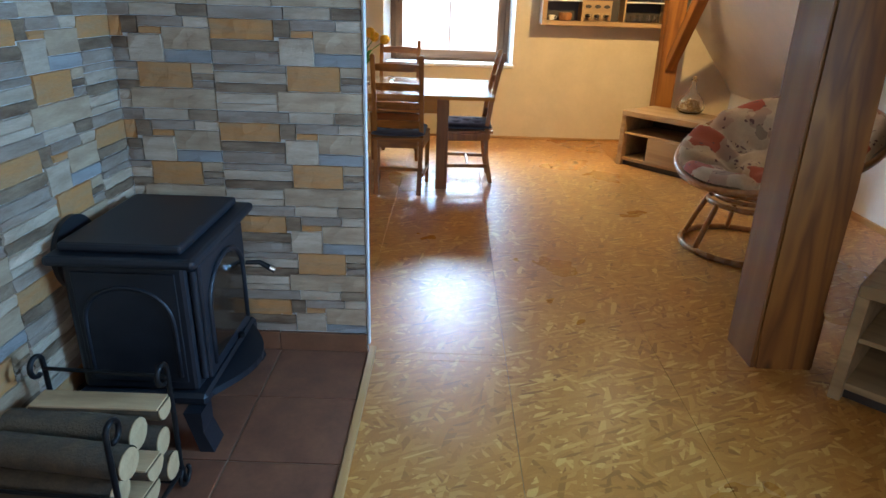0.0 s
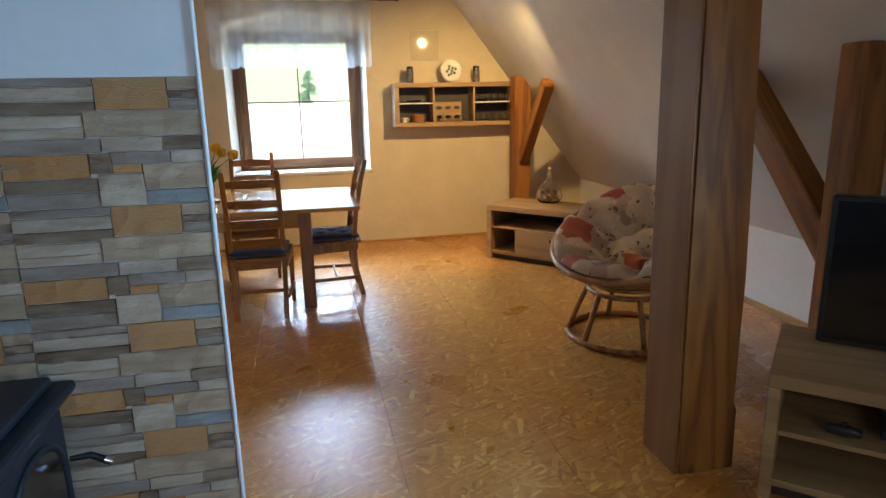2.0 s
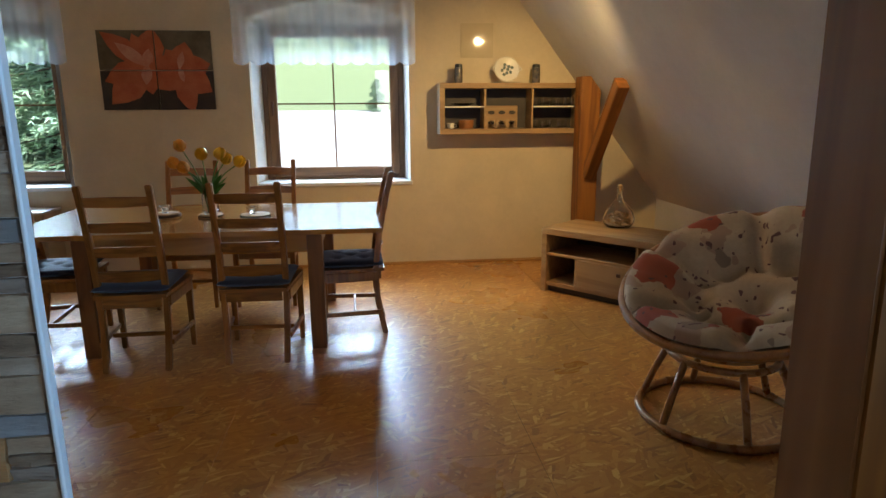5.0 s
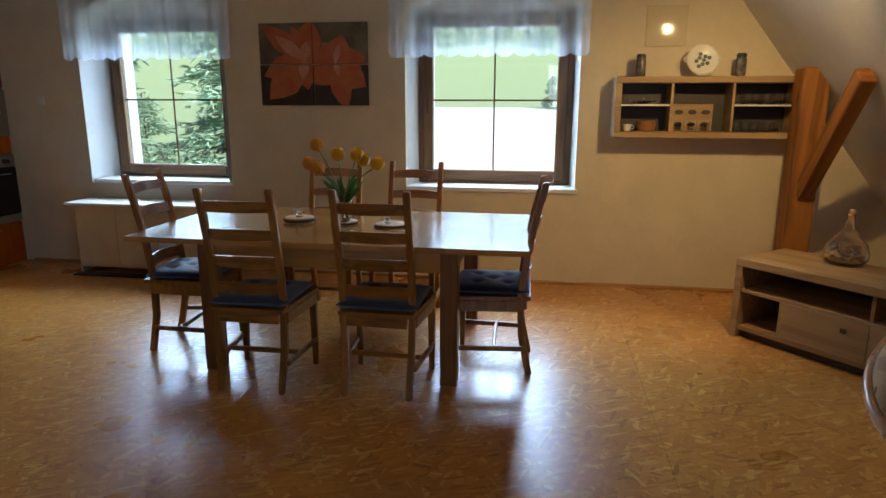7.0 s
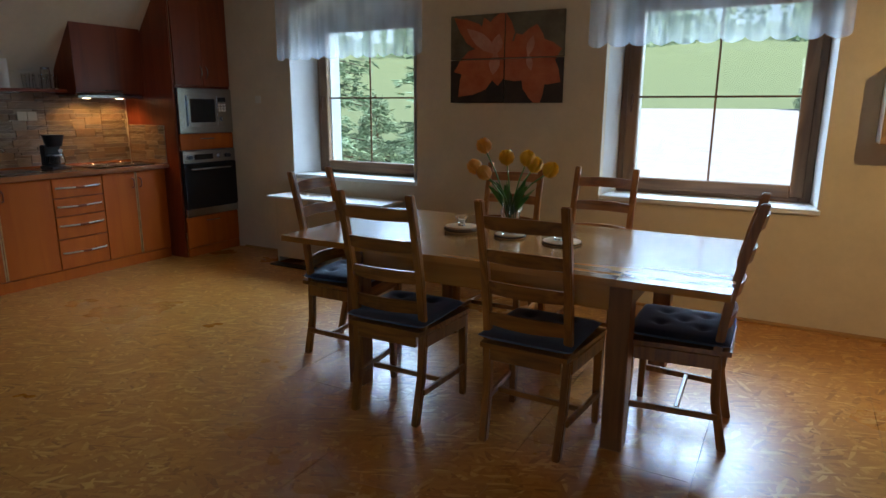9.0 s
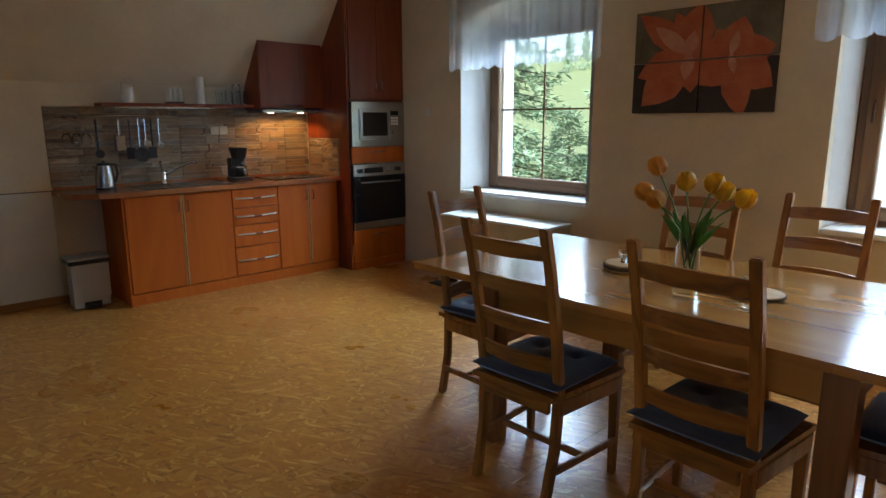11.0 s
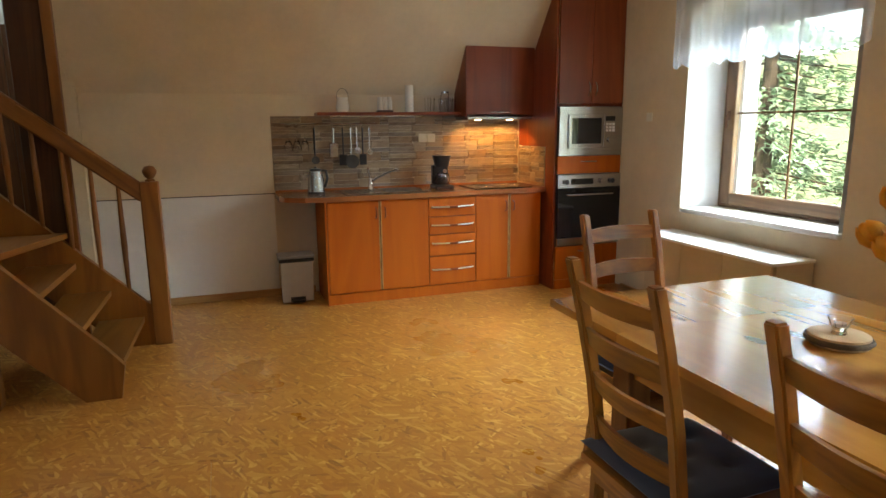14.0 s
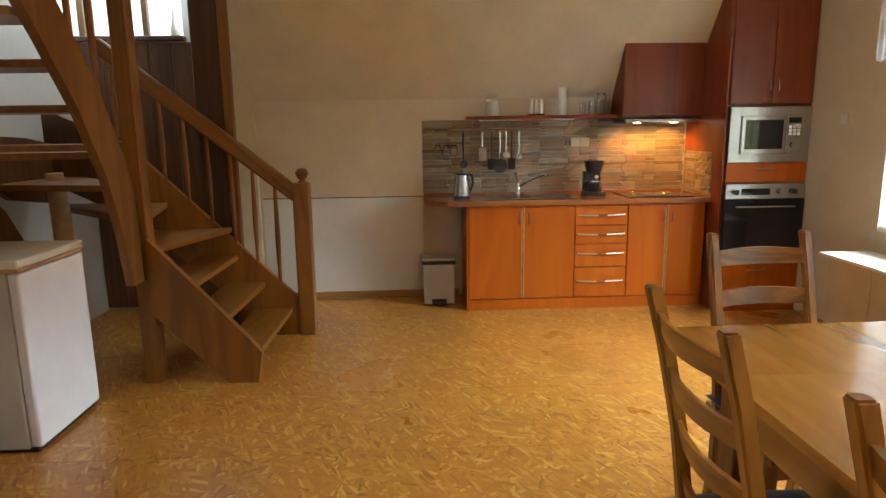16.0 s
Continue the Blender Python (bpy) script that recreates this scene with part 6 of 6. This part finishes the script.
def tulip(x, y, z, petal_mat, lean_, seed):
    rng = random.Random(seed)
    t = thing("tulip", "yellow tulip in the glass vase" if petal_mat is TULIP_Y else "orange tulip in the glass vase", "flower", None, "tulips in the vase")
    p0, p2 = Vector((VX + rng.uniform(-.02, .02), VY + rng.uniform(-.02, .02), VZ + .02)), Vector((x, y, z - .03))
    mid = Vector((VX + (x - VX) * .25, VY + (y - VY) * .25, VZ + .19))
    part("stem", tube([p0, mid, mid.lerp(p2, .5) + Vector((0, 0, .015)), p2], .0038, 7), STEM, t, smooth=180)
    ax = (p2 - mid).normalized()
    side = ax.cross((0, 1, .3)).normalized()
    up = ax.cross(side)
    for k in range(6):
        a = k * math.pi / 3 + rng.uniform(-.1, .1)
        rad = side * math.cos(a) + up * math.sin(a)
        tan = ax.cross(rad)
        b = bmesh.new()
        rows2 = []
        for s, w, o in ((0, .008, .008), (.014, .027, .029), (.038, .033, .040), (.062, .026, .035), (.08, .006, .022)):
            c = p2 + ax * s + rad * o * (1.0 if k % 2 else .85)
            rows2.append([b.verts.new(c + tan * w * q - rad * abs(q) ** 2 * w * .35) for q in (-1, -.5, 0, .5, 1)])
        for r0, r1 in zip(rows2, rows2[1:]):
            for i in range(4):
                b.faces.new((r0[i], r0[i + 1], r1[i + 1], r1[i]))
        bmesh.ops.solidify(b, geom=b.faces[:], thickness=.0012)
        part("petal", b, petal_mat, t, smooth=60)
    # a long leaf or two from the vase
    for s in (-1, 1):
        if rng.random() < .75:
            b = bmesh.new()
            d = Vector((rng.uniform(-.5, .5) + s * .3, rng.uniform(-.4, .4), 1)).normalized()
            q0 = Vector((VX, VY, VZ + .10))
            tn = d.cross((rng.uniform(-1, 1), 1, 0)).normalized()
            ln = rng.uniform(.14, .22)
            rows2 = []
            for f, w in ((0, .008), (.3, .017), (.6, .016), (.85, .009), (1, .001)):
                c = q0 + d * ln * f + Vector((d.x, d.y, -.3)) * .06 * f * f
                rows2.append([b.verts.new(c + tn * w * q) for q in (-1, 0, 1)])
            for r0, r1 in zip(rows2, rows2[1:]):
                for i in range(2):
                    b.faces.new((r0[i], r0[i + 1], r1[i + 1], r1[i]))
            bmesh.ops.solidify(b, geom=b.faces[:], thickness=.001)
            part("leaf", b, STEM, t, smooth=60)


for k, (x, y, z, m_) in enumerate(((-.852, 5.48, 1.205, TULIP_O), (-.885, 5.47, 1.105, TULIP_O), (-.826, 5.46, 1.076, TULIP_O), (-.736, 5.48, 1.147, TULIP_Y), (-.635, 5.47, 1.15, TULIP_Y), (-.61, 5.49, 1.12, TULIP_Y), (-.534, 5.48, 1.108, TULIP_Y))):
    tulip(x, y, z, m_, 0, k)


KNOWN.update(scene.objects)
# kitchen rail and what hangs from it
t = thing("utensil_rail", "steel hanging rail on the stone backsplash", "rail", None)
part("rail", tube([(-5.0, 4.17, 1.45), (-5.0, 4.98, 1.445)], .006, 8), STEEL, t)
for y in (4.19, 4.96):
    part("rail_holder", tube([(KW + .01, y, 1.45), (-5.0, y, 1.45)], .008, 8), STEEL, t)


def hanging(y, kind, label, build):
    t = thing(kind, label, "utensil", pose(-4.995, y, 1.44), "hanging utensils")
    part("hook", tube([(-.005, 0, .012), (.006, 0, .014), (.008, 0, .0), (.002, 0, -.02), (.006, 0, -.03)], .0022, 6), STEEL, t)
    build(t)


def spoon_like(mat_, ln, r, handle=STEEL):
    def f(t):
        part("handle", tube([(0, 0, -.025), (0, 0, -ln)], [.010, .007], 8), handle, t)
        part("head", lathe([(0, 0), (r * .6, .004), (r, .02), (r * .95, .02), (0, .012)], 14), mat_, t, smooth=60).matrix_local = pose(.01, 0, -ln - r * .7, 0, 80, 0)
    return f


def flat_tool(mat_, ln, w):
    def f(t):
        part("handle", tube([(0, 0, -.025), (0, 0, -ln)], [.007, .005], 8), BLACK, t)
        part("blade", box(-.002, .002, -w / 2, w / 2, -ln - .09, -ln, .001), mat_, t)
    return f


def stem_glass(y):
    t = thing("stem_glass", "upside-down wine glass hanging under the rail", "glass", pose(-4.985, y, 1.43), "hanging wine glasses")
    part("bowl", lathe([(0, 0), (.03, -.001), (.004, -.008), (.003, -.10), (.022, -.125), (.034, -.16), (.031, -.20), (.029, -.20), (.031, -.16), (.018, -.13), (0, -.12)], 16), GLASS, t, smooth=50)


for y in (4.225, 4.295, 4.36):
    stem_glass(y)
hanging(4.44, "ladle", "black-handled ladle hanging from the rail", spoon_like(BLACK, .27, .034, BLACK))
hanging(4.60, "meat_mallet", "steel kitchen mallet hanging from the rail", lambda t: (part("handle", tube([(0, 0, -.025), (0, 0, -.15)], .009, 8), STEEL, t), part("head", box(-.03, .03, -.035, .035, -.27, -.15, .004), STEEL, t)))
hanging(4.68, "spatula", "black slotted spatula hanging from the rail", flat_tool(BLACK, .25, .07))
hanging(4.75, "skimmer", "black skimmer hanging from the rail", spoon_like(BLACK, .27, .06, STEEL))
hanging(4.80, "serving_spoon", "steel serving spoon hanging from the rail", spoon_like(STEEL, .20, .03))
hanging(4.85, "masher", "black masher hanging from the rail", flat_tool(BLACK, .25, .06))
hanging(4.91, "whisk", "steel whisk hanging from the rail", spoon_like(STEEL, .22, .024))

KS = 1.5415
t = thing("lantern_jar", "small lantern-shaped jar with a wire handle on the kitchen shelf", "jar", pose(-4.94, 4.68, KS))
part("body", lathe([(0, 0), (.05, .002), (.055, .05), (.045, .10), (.05, .12), (0, .121)], 18), CERAMIC, t, smooth=50)
part("wire_handle", tube([(0, .05 * math.cos(a), .12 + .075 * math.sin(a)) for a in np.linspace(0, math.pi, 12)], .0025, 6), STEEL, t)
t = thing("spice_caddy", "white jars in a caddy on the kitchen shelf", "spice rack", pose(-4.94, 5.04, KS))
part("stand", box(-.04, .04, -.066, .066, 0, .016, .003), DARK_IN, t)
for i in range(2):
    for j_ in range(3):
        b_ = part("jar", lathe([(0, .0165), (.019, .017), (.019, .095), (.013, .105), (.015, .125), (0, .128)], 14, (-.02 + .04 * i, -.042 + .042 * j_, 0)), CERAMIC, t, smooth=50)
t = thing("paper_roll", "upright white kitchen roll on the kitchen shelf", "kitchen roll", pose(-4.94, 5.26, KS))
part("roll", lathe([(.0, 0), (.036, .001), (.036, .225), (.012, .226), (0, .226)], 20), CERAMIC, t, smooth=50)
tall = tumbler(pose(-4.95, 5.43, KS), .03, .12, "clear tall glass on the kitchen shelf", "kitchen glasses")
for y, s in ((5.50, .1), (5.46, -.04), (5.56, .0), (5.62, .05), (5.66, -.03)):
    copy_thing(tall, pose(-4.94 + s * .4, y, KS))
t = thing("storage_jar", "clear storage jar with a steel lid on the kitchen shelf", "jar", pose(-4.94, 5.585, KS))
part("glass_wall", lathe([(0, 0), (.036, .002), (.036, .15), (.03, .16), (.028, .16), (.033, .15), (.033, .006), (0, .005)], 18), GLASS, t, smooth=50)
part("lid", lathe([(0, .161), (.033, .161), (.033, .175), (0, .176)], 18), STEEL, t, smooth=50)
shift_new(-.053, .045)
t = thing("figurine", "small light-grey figure on the stair window sill", "ornament", pose(-4.88, 2.245, 2.176))
part("figure", lathe([(0, 0), (.035, .002), (.04, .02), (.02, .10), (.012, .16), (.018, .19), (.01, .22), (.0, .25)], 14), OUTLET, t, smooth=60)


# ---- pieces of floor, hearth and stone facings ----
fl = bpy.data.objects["floor"]
SEAM_X, PW, PL = 0.335, 0.675, 2.5
panel_mesh = {}
ix = -9
x = SEAM_X - PW * 9
while x < 3.1:
    y = SOUTH + (1.25 if ix % 2 else 0) - 0.9
    while y < NORTH:
        a, c = max(x, -5.29), min(x + PW, 3.099)
        e, f = max(y, SOUTH), min(y + PL, NORTH - .001)
        if c - a > .02 and f - e > .02:
            # the hearth and its wall are cut out of the boards
            parts_ = []
            if a < -.235 < c and e < 2.41:
                if f > 2.52:
                    parts_.append((a, c, max(e, 2.41), f))
                parts_.append((-.232, c, e, min(f, 2.41)))
            elif c <= -.235 and a > -1.31 and e < 2.41:
                if f > 2.52:
                    parts_.append((a, c, 2.41, f))
            else:
                parts_.append((a, c, e, f))
            for q in parts_:
                if q[1] - q[0] > .01 and q[3] - q[2] > .01:
                    bb = bmesh.new()
                    box(q[0] + .0008, q[1] - .0008, q[2] + .0008, q[3] - .0008, -.012, 0, bm=bb)
                    bmesh.ops.recalc_face_normals(bb, faces=bb.faces)
                    me = bpy.data.meshes.new("floor_board")
                    bb.to_mesh(me)
                    bb.free()
                    me.materials.append(OSB)
                    o = new("floor_board", me)
                    o.parent = fl
        y += PL
    x += PW
    ix += 1

hearth = tagged(part("hearth", box(-1.19, -.263, -1.0, 2.411, -.011, -.004), GROUT, None, "terracotta tiled hearth in front of the stove"), kind="structure")
for i in range(3):
    for j in range(9):
        x1 = -.263 - .378 * i
        x0 = max(x1 - .378, -1.19)
        y1 = 2.411 - .362 * j
        if x1 - x0 > .03:
            o = part("tile", box(x0 + .0025, x1 - .0025, y1 - .362 + .0025, y1 - .0025, -.004, .002, .0015), TERRA, hearth)
tagged(part("baseboard", box(-1.19, -.266, 2.396, 2.411, 0, .004), TERRA_TRIM, None), kind="structure")
skirt = bpy.data.objects["hearth"]
for i in range(3):
    x1 = -.266 - .378 * i
    x0 = max(x1 - .378, -1.178)
    part("skirting_tile", box(x0 + .0015, x1 - .0015, 2.392, 2.410, .004, .088, .002), TERRA_TRIM, hearth)
for j in range(6):
    part("skirting_tile", box(-1.189, -1.172, 2.39 - .362 * (j + 1) + .0015, 2.39 - .362 * j - .0015, .004, .088, .002), TERRA_TRIM, hearth)
stone_facing(bpy.data.objects["wall_stove_back"], (-1.18, 2.411, 0), (1, 0, 0), (0, -1, 0), .912, .09, 1.57, .55, .372, first=.188)
stone_facing(bpy.data.objects["wall_stove_side"], (-1.19, 0.55, 0), (0, 1, 0), (1, 0, 0), 1.86, .09, 1.57, .55, .372)
stone_facing(bpy.data.objects["wall_west"], (WEST, 4.14, 0), (0, 1, 0), (1, 0, 0), 2.255, .905, 1.515, .5, .31, joint=.001, deep=.007, stones=SPLASH)
bb = bmesh.new()
tp = thing("side_splash", "stone-patterned splash tile beside the cooktop", "splash panel", None)
sp = part("panel", box(WEST + .03, -4.56, 6.3935, 6.398, .888, 1.235, .001), GROUT, tp)
stone_facing(sp, (WEST + .032, 6.393, .89), (1, 0, 0), (0, -1, 0), -4.562 - WEST - .03, 0, .343, .5, .31, joint=.001, deep=.004, stones=SPLASH)
